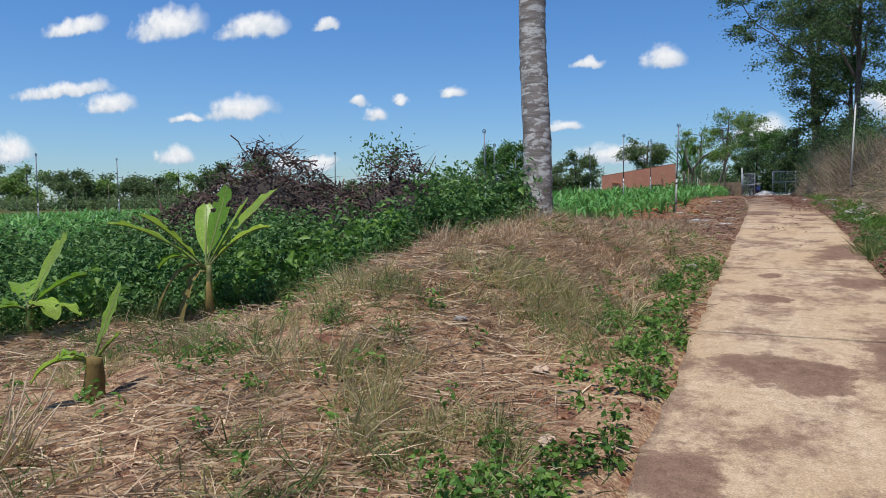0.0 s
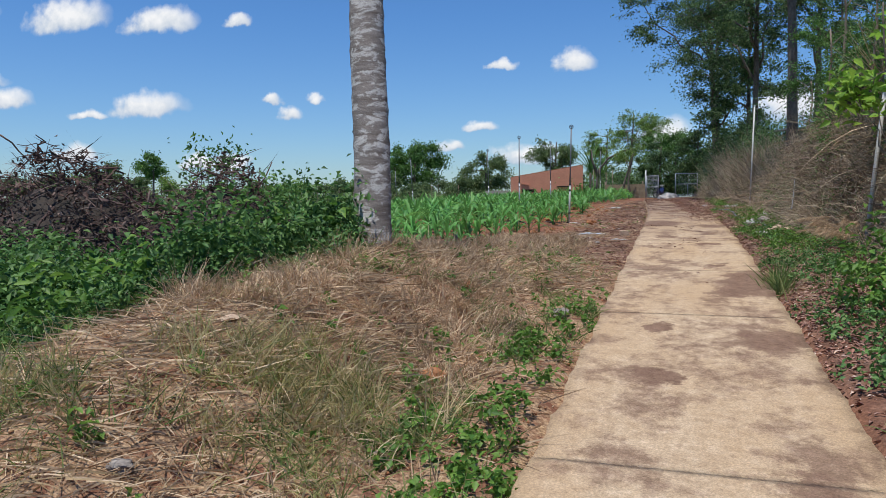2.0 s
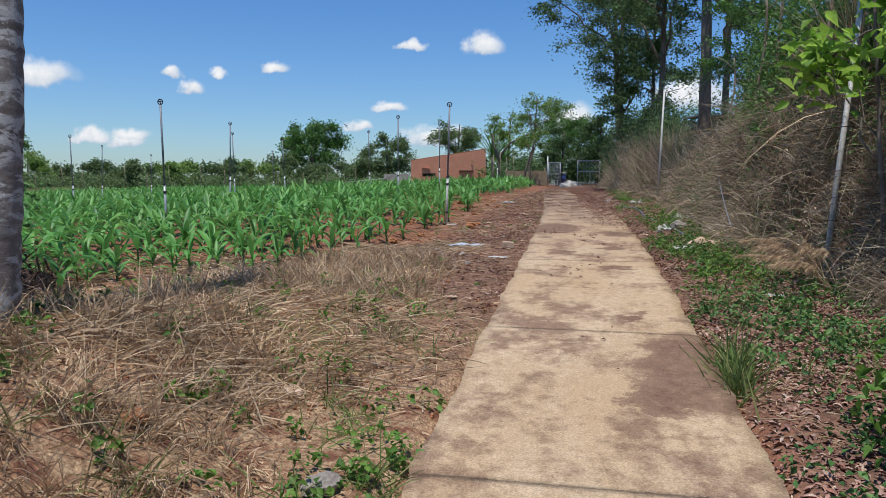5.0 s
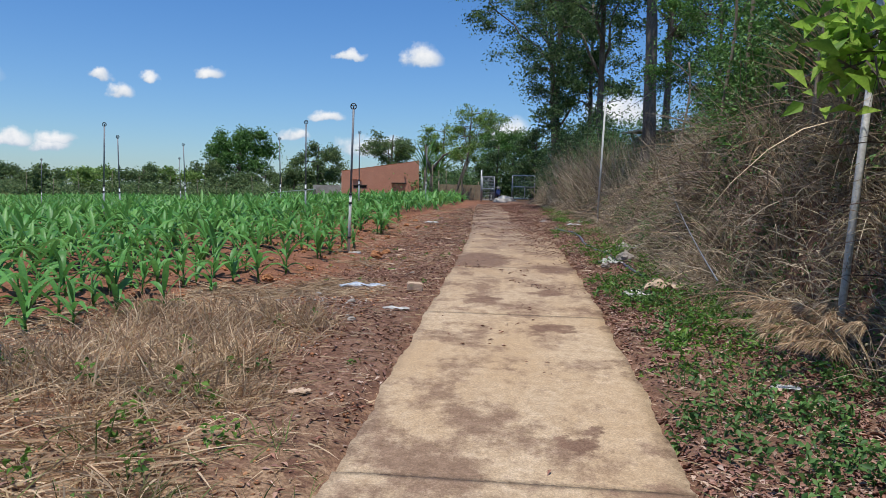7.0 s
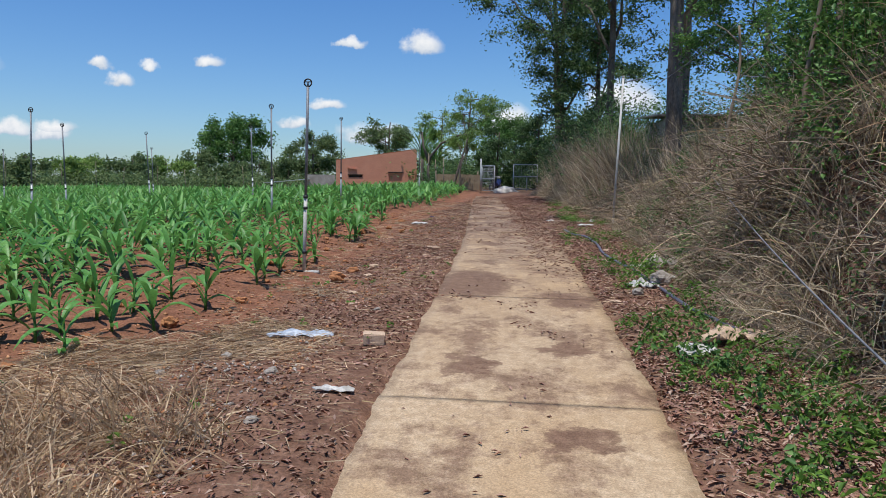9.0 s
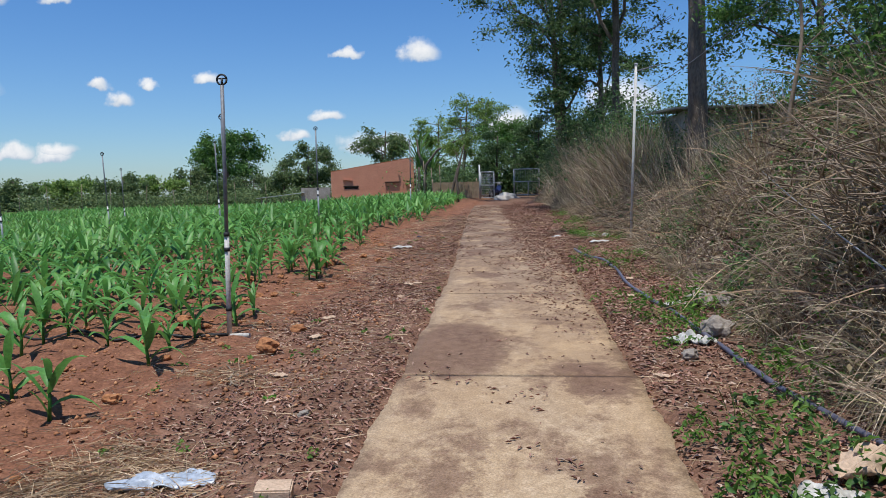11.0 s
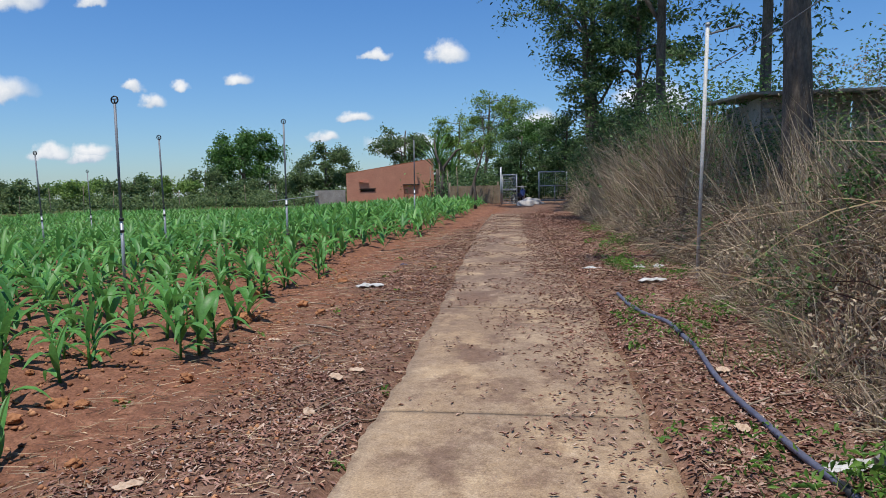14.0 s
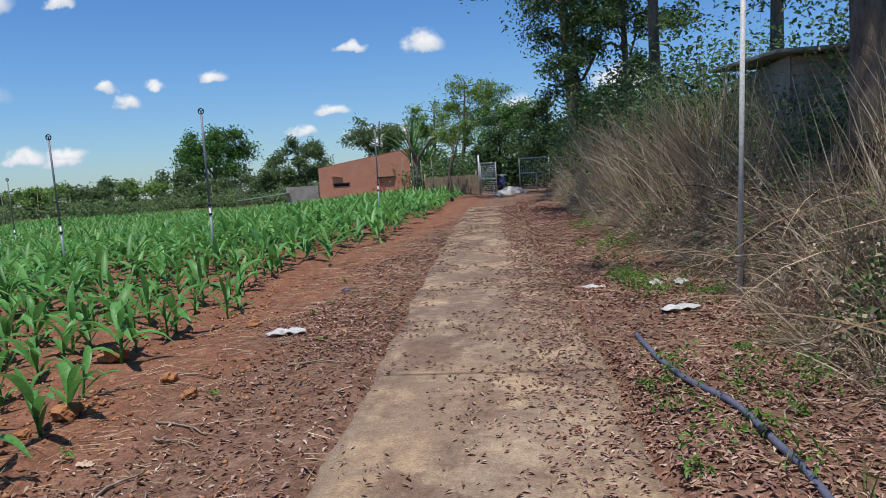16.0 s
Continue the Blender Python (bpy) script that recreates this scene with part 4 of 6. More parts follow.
# ---- grasses, weeds, litter ----
def scatter(n, x0, x1, y0, y1, keep=None):
    x, y = rng.uniform(x0, x1, n), rng.uniform(y0, y1, n)
    if keep is not None:
        m = rng.random(n) < keep(x, y)
        x, y = x[m], y[m]
    return x, y


def patchy(x, y, s, seed=0.0, cut=0.0, soft=0.5):
    """A patchy 0 to 1 pattern over the plan."""
    v = (np.sin(x * s * 1.7 + seed + 1.3 * np.sin(y * s * 0.9 + seed)) + np.sin(y * s * 1.3 - seed * 2 + 1.7 * np.sin(x * s * 0.7)) + np.sin((x + y) * s * 2.3 + seed * 3) * 0.6) / 2.6
    return np.clip((v - cut) / soft + 0.5, 0, 1)


def grass_stuff(name, x, y, label, mat, len_lo, len_hi, wid, up, droop, category="grass", lift=0.0, pull=(0, 0), segs=3):
    n = len(x)
    root = np.stack([x, y, rough_lie(x, y) + lift], -1)
    lean = rand_dirs(n, up[0], up[1])
    lean[:, 0] += pull[0]
    lean[:, 1] += pull[1]
    lean = unit(lean)
    L = rng.uniform(len_lo, len_hi, n)
    v, f = blade_arrays(root, lean, L, rng.uniform(0.7, 1.3, n) * wid, rng.uniform(droop[0], droop[1], n), segs)
    ob = mesh_part(name, v, f, mat)
    return tagged(ob, label, category, kind="stuff")


def off_road(x, y, gap=0.02):
    return np.abs(x - road_x(y)) > road_half(y) + gap


def weed_front(y):
    """Right-hand limit of the green thicket."""
    return np.interp(y, [2.5, 4.3, 5.4, 6.1, 7.0, 8.5, 9.5, 10.5, 12, 14], [-7.2, -6.4, -5.5, -4.7, -3.55, -2.95, -3.1, -5.2, -8.0, -9.0])


# straw mulch on the mound
x, y = scatter(70000, -8, -0.6, 1.2, 15.5, lambda x, y: off_road(x, y) * (x > weed_front(y) - 0.5) * (0.10 + 0.9 * patchy(x, y, 1.1, 0.4, -0.1)) * ease(15.5, 12.5, y + 0.8 * x + 2.4) * np.where(x > -1.25, 0.25, 1.0))
grass_stuff("straw_mulch", x, y, "dry tan straw lying on red soil", M_STRAW, 0.12, 0.40, 0.010, (-0.05, 0.42), (0.05, 0.28), "straw", 0.012)
x, y = scatter(60000, -6, -0.8, 2.2, 14.5, lambda x, y: off_road(x, y, 0.3) * (x > weed_front(y) - 0.2) * patchy(x, y, 1.9, 2.2, 0.28, 0.3) * (0.15 + 0.85 * patchy(x, y, 7.0, 0.3, 0.25, 0.3)))
grass_stuff("dry_tufts", x, y, "standing tufts of dry straw", M_STRAW, 0.12, 0.38, 0.007, (0.35, 1.0), (0.2, 0.8), "straw")
x, y = scatter(80000, -6, -0.7, 1.5, 14.5, lambda x, y: off_road(x, y, 0.05) * (x > weed_front(y) - 0.3) * patchy(x, y, 1.6, 4.4, 0.12, 0.4) * (0.1 + 0.9 * patchy(x, y, 6.0, 1.3, 0.3, 0.3)) * ease(13.5, 9.0, y))
grass_stuff("green_tufts", x, y, "tufts of thin green grass among straw", M_GRASS, 0.10, 0.32, 0.008, (0.4, 1.0), (0.1, 0.5))
# thin straw further along the verge
x, y = scatter(34000, -3.4, -0.9, 12.5, 19, lambda x, y: off_road(x, y, 0.1) * patchy(x, y, 1.4, 1.0, 0.25, 0.4) * ease(-1.2, -1.9, x))
grass_stuff("straw_mulch", x, y, "dry tan straw lying on red soil", M_STRAW, 0.10, 0.32, 0.006, (-0.05, 0.35), (0.05, 0.28), "straw", 0.012)


def clump_leaves(cx, cy, per, radius, height, base_z=None):
    """Points of leaves spread through rounded clumps."""
    n = len(cx)
    d = rng.standard_normal((n * per, 3))
    d = d / np.linalg.norm(d, axis=1)[:, None] * (rng.random(n * per) ** 0.4)[:, None]
    R, H = np.repeat(radius, per), np.repeat(height, per)
    x = np.repeat(cx, per) + d[:, 0] * R
    y = np.repeat(cy, per) + d[:, 1] * R
    z = (rough_lie(x, y) if base_z is None else np.repeat(base_z, per)) + H * (0.52 + 0.5 * d[:, 2])
    return np.stack([x, y, z], -1), d


def clump_stuff(name, cx, cy, per, r_lo, r_hi, h_lo, h_hi, size, mat, label, ratio=0.5, category="weeds", base_z=None):
    rad = rng.uniform(r_lo, r_hi, len(cx))
    hei = rng.uniform(h_lo, h_hi, len(cx))
    pos, d = clump_leaves(cx, cy, per, rad, hei, base_z)
    nor = unit(d * 0.5 + rng.standard_normal(d.shape) * 0.45 + np.array([0, 0, 0.6]))
    v, f = leaf_arrays(pos, rng.uniform(0.6, 1.35, len(pos)) * size, nor, ratio)
    ob = mesh_part(name, v, f, mat)
    return tagged(ob, label, category, kind="stuff")


# the thicket behind the bananas
cx, cy = scatter(1700, -14, -2.6, 4.0, 12.3, lambda x, y: (x < weed_front(y)) * 1.0)
clump_stuff("weed_thicket", cx, cy, 95, 0.16, 0.36, 0.16, 0.46, 0.055, M_WEED, "dense dark green broadleaf weeds", 0.55)
cx, cy = scatter(760, -11, -2.8, 5.0, 10.2, lambda x, y: (x < weed_front(y) - 0.1) * (0.2 + 0.8 * patchy(x, y, 1.2, 3.3, 0.0, 0.4)) * ease(4.6, 6.4, y))
clump_stuff("tall_weeds", cx, cy, 110, 0.16, 0.40, 0.35, 1.05, 0.075, M_WEED, "tall leafy green weeds", 0.55)
cx, cy = scatter(300, -26, -11, 2, 22, lambda x, y: 0.8)
clump_stuff("field_weeds", cx, cy, 36, 0.3, 0.6, 0.35, 0.6, 0.13, M_WEED, "dense dark green broadleaf weeds", 0.5)
x, y = scatter(30000, -12, -2.6, 3.5, 12, lambda x, y: (x < weed_front(y) + 0.15) * (0.2 + 0.8 * patchy(x, y, 1.4, 5.0, 0.1, 0.4)))
grass_stuff("thicket_grass", x, y, "long green grass growing through weeds", M_GRASS, 0.25, 0.65, 0.010, (0.5, 1.0), (0.15, 0.7))
cx, cy = scatter(70, -6.5, -2.8, 4.2, 10, lambda x, y: (x < weed_front(y) - 0.05) * 1.0)
clump_stuff("broad_weeds", cx, cy, 26, 0.16, 0.32, 0.45, 0.85, 0.13, M_FRESH, "taller weeds with broad green leaves", 0.5)
# creeping weeds along the left kerb
cx, cy = scatter(1000, -1.9, -0.58, 1.2, 11, lambda x, y: off_road(x, y, 0.05) * np.clip(patchy(x, y, 1.5, 0.9, 0.0, 0.5) + 0.35 * ease(-1.25, -0.9, x), 0, 1) * ease(-1.7, -0.95, x) * ease(11, 7.5, y))
clump_stuff("kerb_weeds", cx, cy, 26, 0.06, 0.15, 0.04, 0.17, 0.045, M_FRESH, "low fresh green creeping weeds", 0.7)
# bits of green in the straw and along the verges
cx, cy = scatter(230, -5, -1.2, 2.2, 14, lambda x, y: (x > weed_front(y)) * 0.9)
clump_stuff("small_weeds", cx, cy, 14, 0.05, 0.13, 0.06, 0.2, 0.05, M_FRESH, "small fresh green weeds in straw", 0.55)
cx, cy = scatter(60, -2.6, -0.9, 13, 30, lambda x, y: off_road(x, y, 0.05) * 0.6)
clump_stuff("small_weeds", cx, cy, 9, 0.04, 0.08, 0.03, 0.10, 0.04, M_FRESH, "small fresh green weeds in litter", 0.55)
# the right verge
cx, cy = scatter(1500, 0.85, 3.0, 2, 21, lambda x, y: off_road(x, y, 0.07) * ease(21, 11, y) * (0.25 + 0.75 * patchy(x, y, 1.5, 2.9, 0.0, 0.5)) * ease(0.75, 1.5, x))
clump_stuff("verge_weeds", cx, cy, 26, 0.08, 0.19, 0.06, 0.22, 0.048, M_WEED, "low dark green weeds on the verge", 0.55)
cx, cy = scatter(460, 0.8, 2.3, 14, 38, lambda x, y: off_road(x, y, 0.07) * patchy(x, y, 1.3, 5.1, 0.12, 0.3))
clump_stuff("verge_weeds", cx, cy, 24, 0.07, 0.17, 0.05, 0.2, 0.045, M_FRESH, "feathery fresh green weeds in brown leaves", 0.4)
x, y = scatter(5000, 0.85, 2.2, 5, 33, lambda x, y: off_road(x, y, 0.04) * patchy(x, y, 2.0, 1.9, 0.4, 0.25))
grass_stuff("verge_grass", x, y, "thin green grass on the verge", M_GRASS, 0.10, 0.34, 0.008, (0.5, 1.0), (0.1, 0.45))


# fallen leaves
def litter(name, x, y, size, label, lift=0.003, on_slab=False, flat=2.3, ratio=0.36):
    n = len(x)
    z = (road_z(y) + 0.030) if on_slab else rough_lie(x, y)
    nor = unit(rng.standard_normal((n, 3)) * 0.55 + np.array([0, 0, flat]))
    v, f = leaf_arrays(np.stack([x, y, z + lift + rng.random(n) * 0.012], -1), rng.uniform(0.45, 1.5, n) * size, nor, ratio, 0.16)
    ob = mesh_part(name, v, f, M_LITTER)
    return tagged(ob, label, "leaf litter", kind="stuff")


x, y = scatter(110000, -2.9, -0.6, 10.5, 42, lambda x, y: off_road(x, y, 0.0) * (0.30 * ease(10, 13, y) + 0.70 * ease(15, 20, y)) * (0.25 + 0.75 * patchy(x, y, 1.2, 0.2, -0.1)) * ease(-2.5, -1.5, x + 0.25 * np.sin(y * 1.9)) * ease(42, 30, y))
litter("fallen_leaves", x, y, 0.043, "brown fallen leaves on the left verge")
x, y = scatter(130000, 0.1, 2.6, 5, 44, lambda x, y: off_road(x, y, 0.0) * ease(4, 12, y) * (0.35 + 0.65 * patchy(x, y, 1.2, 3.2, -0.2)) * (x < bank_foot(y) + 0.7))
litter("fallen_leaves", x, y, 0.050, "reddish brown fallen leaves under the bank")
x, y = scatter(95000, -2.0, 1.1, 9, 44, lambda x, y: (np.abs(x - road_x(y)) < road_half(y) - 0.01) * (0.02 + 0.98 * np.clip((y - 11) / 16, 0, 1) ** 1.3) * np.clip(patchy(x, y * 0.7, 2.1, 1.1, 0.30, 0.3) * 0.6 * (0.1 + 0.9 * patchy(x, y, 4.3, 0.7, 0.25, 0.3)) + 0.95 * ease(0.05, 0.6, x - road_x(y)) * ease(18, 24, y) + 0.30 * ease(21, 25, y) * patchy(x, y, 3.1, 2.2, 0.0, 0.5), 0, 1))
litter("road_leaves", x, y, 0.040, "small brown leaves scattered on the concrete", 0.002, True, 4.0, 0.30)
x, y = scatter(40000, -2.9, 2.4, 10, 36, lambda x, y: off_road(x, y, 0.02) * (x < bank_foot(y) + 0.4) * 0.8)
grass_stuff("litter_twigs", x, y, "thin dry twigs among fallen leaves", M_STRAW, 0.05, 0.22, 0.005, (-0.02, 0.16), (0.0, 0.1), "twigs", 0.012)


# ---- the dry bank ----
def bank_roots(n, y0, y1, d0, d1, keep=None):
    y = rng.uniform(y0, y1, n)
    x = bank_foot(y) + rng.uniform(d0, d1, n)
    if keep is not None:
        m = rng.random(n) < keep(x, y)
        x, y = x[m], y[m]
    return x, y


def tuft_stuff(name, cx, cy, per, label, mat, aim, spread, len_lo, len_hi, wid, droop, root_r=0.07, category="grass", segs=4):
    """Tufts whose blades share a root and fan out round one direction."""
    n = len(cx)
    ways = unit(np.array(aim) + rng.standard_normal((n, 3)) * np.array([0.34, 0.50, 0.16]))
    L = np.repeat(rng.uniform(len_lo, len_hi, n), per) * rng.uniform(0.45, 1.1, n * per)
    x, y = np.repeat(cx, per) + rng.standard_normal(n * per) * root_r, np.repeat(cy, per) + rng.standard_normal(n * per) * root_r
    lean = unit(np.repeat(ways, per, 0) + rng.standard_normal((n * per, 3)) * spread)
    fall = np.repeat(rng.uniform(droop[0], droop[1], n), per) * rng.uniform(0.7, 1.3, n * per)
    v, f = blade_arrays(np.stack([x, y, rough_lie(x, y)], -1), lean, L, rng.uniform(0.6, 1.4, n * per) * wid, fall, segs)
    return tagged(mesh_part(name, v, f, mat), label, category, kind="stuff")


# matted short grass, curtains hanging down the face, tall tufts along the top
x, y = bank_roots(30000, 8, 50, 0.0, 1.6, lambda x, y: ease(7, 12, y) * (0.35 + 0.65 * patchy(x, y, 1.0, 0.7, -0.1)))
grass_stuff("bank_grass", x, y, "matted dry brown grass on the bank", M_DRY, 0.2, 0.6, 0.011, (0.4, 1.0), (0.15, 1.0), pull=(-0.10, 0.0))
x, y = bank_roots(420, 20.5, 36, 0.02, 1.15)
tuft_stuff("hanging_grass", x, y, 34, "short curtains of dry grass on the bank", M_DRY, (-0.25, 0.0, 0.85), 0.36, 0.3, 0.72, 0.0105, (0.2, 1.0))
x, y = bank_roots(600, 9.5, 20.5, 0.05, 1.15, lambda x, y: ease(9, 12, y) * (0.3 + 0.7 * patchy(x, y, 1.7, 0.7, -0.15, 0.3)))
tuft_stuff("hanging_grass", x, y, 40, "curtains of dry grass hanging down the bank", M_DRY, (-0.30, 0.0, 0.85), 0.34, 0.45, 1.05, 0.0105, (0.25, 1.15))
x, y = bank_roots(420, 34, 52, 0.05, 1.2)
tuft_stuff("hanging_grass", x, y, 30, "curtains of dry grass hanging down the bank", M_DRY, (-0.35, 0.0, 0.8), 0.2, 0.5, 1.1, 0.012, (0.5, 1.2), segs=3)
x, y = bank_roots(620, 11, 44, 0.55, 2.4, lambda x, y: (0.3 + 0.7 * patchy(x, y, 1.3, 2.7, 0.0, 0.4)) * np.where((y > 22) & (y < 31), 0.25, 1.0))
tuft_stuff("tall_dry_grass", x, y, 34, "tall tufts of dry grass along the top of the bank", M_DRY, (-0.05, 0.0, 1.0), 0.24, 0.6, 1.35, 0.012, (0.0, 0.45))
x, y = bank_roots(80, 16, 22, 0.8, 2.4, lambda x, y: 0.4 + 0.6 * patchy(x, y, 1.1, 4.1, 0.0, 0.4))
tuft_stuff("tall_dry_grass", x, y, 36, "tall tufts of dry grass along the top of the bank", M_DRY, (-0.04, 0.0, 1.0), 0.20, 0.9, 1.7, 0.012, (0.0, 0.35))
x, y = bank_roots(260, 31, 46, 0.25, 1.9)
tuft_stuff("tall_dry_grass", x, y, 30, "tall brown grass standing below the trees", M_DRY, (-0.03, 0.0, 1.0), 0.16, 1.1, 2.3, 0.016, (0.0, 0.3), 0.14)
cx, cy = bank_roots(280, 11, 34, 0.05, 1.6)
clump_stuff("dead_leaf_clumps", cx, cy, 55, 0.12, 0.35, 0.15, 0.75, 0.055, M_DRY, "dead brown leaves caught in the dry grass", 0.5, "leaf litter")
x, y = bank_roots(34, 11.5, 17, 0.8, 2.0)
tuft_stuff("tall_stalks", x, y, 40, "tall straw-coloured stalks among shrubs", M_STRAW, (-0.10, 0.0, 1.0), 0.15, 1.3, 2.5, 0.014, (0.0, 0.35), 0.12)
x, y = bank_roots(1500, 12, 36, 0.1, 1.4)
grass_stuff("bank_twigs", x, y, "tangled dead stems on the bank", M_TWIG, 0.4, 1.3, 0.012, (-0.1, 0.9), (0.2, 0.9), "twigs", pull=(-0.25, 0.0), segs=4)
x, y = bank_roots(240, 13, 34, 0.15, 1.3)
grass_stuff("bank_twigs", x, y, "long pale bare stems arching over the bank", M_STRAW, 0.8, 1.8, 0.013, (0.1, 0.8), (0.3, 0.9), "twigs", pull=(-0.3, -0.1), segs=5)
# greens on and above the dry grass
cx, cy = bank_roots(330, 3, 13, 0.3, 3.0)
clump_stuff("bank_shrubs", cx, cy, 60, 0.22, 0.45, 0.4, 1.1, 0.085, M_WEED, "dark green shrubs covering the bank")
cx, cy = bank_roots(420, 11, 37, 0.9, 2.8, lambda x, y: patchy(x, y, 0.9, 1.5, -0.25, 0.4) * np.where((y > 22) & (y < 32.0), 0.0, 1.0))
clump_stuff("bank_shrubs", cx, cy, 150, 0.3, 0.65, 0.8, 2.6, 0.065, M_TREE_BROAD, "leafy green shrubs along the top of the bank")
cx, cy = bank_roots(190, 12.5, 20.5, 0.75, 2.3, lambda x, y: 0.35 + 0.65 * patchy(x, y, 1.4, 0.6, 0.0, 0.4))
clump_stuff("bank_shrubs", cx, cy, 190, 0.28, 0.6, 1.0, 2.7, 0.06, M_TREE_BROAD, "dense green shrubs above the dry grass")
cx, cy = bank_roots(300, 11, 32, 0.15, 2.2, lambda x, y: patchy(x, y, 1.2, 3.5, 0.05, 0.3))
clump_stuff("bank_creepers", cx, cy, 75, 0.15, 0.38, 0.3, 0.9, 0.05, M_WEED, "green creepers in the dry grass")
cx, cy = scatter(120, 3.3, 5.6, 18.0, 23.2)
clump_stuff("bank_shrubs", cx, cy, 170, 0.3, 0.6, 1.2, 2.9, 0.06, M_TREE, "dull green thicket on the bank")
cx, cy = scatter(34, 2.9, 5.2, 25.5, 30.5, lambda x, y: (x > 4.0) | (y > 28))
clump_stuff("bank_shrubs", cx, cy, 70, 0.2, 0.4, 0.5, 1.3, 0.06, M_WEED, "creepers growing up to the metal shed")
x, y = scatter(130, 2.4, 3.5, 22.5, 33)
tuft_stuff("tall_dry_grass", x, y, 30, "tall dry grass before the metal shed", M_DRY, (0.0, 0.0, 1.0), 0.2, 0.6, 1.25, 0.012, (0.0, 0.4), 0.12)
cx, cy = bank_roots(60, 21, 33, 1.2, 2.2)
clump_stuff("bank_shrubs", cx, cy, 120, 0.25, 0.5, 0.7, 1.6, 0.06, M_TREE, "dull green shrubs before the metal shed")
cx, cy = bank_roots(230, 33, 60, 0.4, 4.5)
clump_stuff("bank_shrubs", cx, cy, 110, 0.4, 0.9, 1.2, 3.4, 0.12, M_TREE, "dark green undergrowth below the bank trees")
cx, cy = bank_roots(110, 12.8, 20.0, 0.6, 1.7, lambda x, y: patchy(x, y, 1.6, 1.9, -0.1, 0.4))
clump_stuff("bank_shrubs", cx, cy, 120, 0.2, 0.5, 0.8, 2.2, 0.07, M_TREE_BROAD, "green shrubs hanging over the dry bank")
cx, cy = scatter(70, 1.1, 2.4, 13.2, 21.8, lambda x, y: 0.3 + 0.7 * patchy(x, y, 1.9, 0.4, 0.1, 0.3))
clump_stuff("verge_herbs", cx, cy, 46, 0.10, 0.26, 0.14, 0.42, 0.06, M_FRESH, "feathery fresh green herbs beside the hose", 0.35)
cx, cy = rng.normal(1.95, 0.28, 22), rng.normal(9.9, 0.35, 22)
clump_stuff("verge_bush", cx, cy, 60, 0.12, 0.28, 0.3, 1.0, 0.085, M_FRESH, "leafy bright green bush at the foot of the bank", 0.5, "bush")
x, y = rng.normal(1.05, 0.06, 260), rng.normal(11.2, 0.22, 260)
grass_stuff("verge_tuft", x, y, "upright tuft of green grass beside the road", M_GRASS, 0.2, 0.5, 0.012, (0.75, 1.0), (0.1, 0.5))


# upright tufts on the straw mound: dry ones, then green ones going yellow
M_MIXED = leafy("drying_grass", [(0.24, 0.26, 0.08), (0.46, 0.39, 0.17), (0.60, 0.49, 0.27), (0.17, 0.23, 0.06), (0.70, 0.57, 0.34), (0.40, 0.29, 0.15)], 0.65, 0.25, 0.45)
x, y = scatter(300, -3.4, -1.25, 6.6, 9.4, lambda x, y: 0.25 + 0.75 * patchy(x, y, 2.3, 1.2, 0.1, 0.4))
tuft_stuff("mound_straw", x, y, 55, "standing dry straw on the mound", M_STRAW, (0.1, -0.15, 1.0), 0.42, 0.2, 0.5, 0.007, (0.2, 0.9), 0.06, "straw", 3)
x, y = np.concatenate([rng.normal(c, 0.26, 26) for c in (-1.95, -2.3, -1.85, -2.5, -1.75, -1.85, -3.3)]), np.concatenate([rng.normal(c, 0.24, 26) for c in (6.1, 6.15, 6.45, 3.8, 3.4, 5.8, 5.3)])
tuft_stuff("drying_tufts", x, y, 26, "tufts of green grass drying to yellow", M_MIXED, (0.0, 0.0, 1.0), 0.38, 0.18, 0.50, 0.008, (0.1, 0.7), 0.05, "grass", 3)
x, y = scatter(260, -5.5, -1.0, 2.2, 7.0, lambda x, y: (x > weed_front(y) - 0.3) * patchy(x, y, 1.8, 2.0, 0.0, 0.5))
tuft_stuff("drying_tufts", x, y, 30, "small tufts of grass drying to yellow", M_MIXED, (0.0, 0.0, 1.0), 0.5, 0.12, 0.36, 0.007, (0.1, 0.8), 0.05, "grass", 3)
x, y = scatter(520, -3.6, -1.3, 9.5, 15.6, lambda x, y: (0.15 + 0.85 * patchy(x, y, 1.6, 3.0, 0.0, 0.4)) * ease(-1.2, -1.9, x))
x, y = np.concatenate([x, rng.uniform(-3.1, -1.55, 150)]), np.concatenate([y, rng.uniform(12.4, 15.2, 150)])
tuft_stuff("straw_swathes", x, y, 42, "tangled swathes of pale cut straw", M_STRAW, (0.0, -0.1, 0.35), 0.75, 0.2, 0.5, 0.009, (0.15, 0.5), 0.09, "straw", 3)


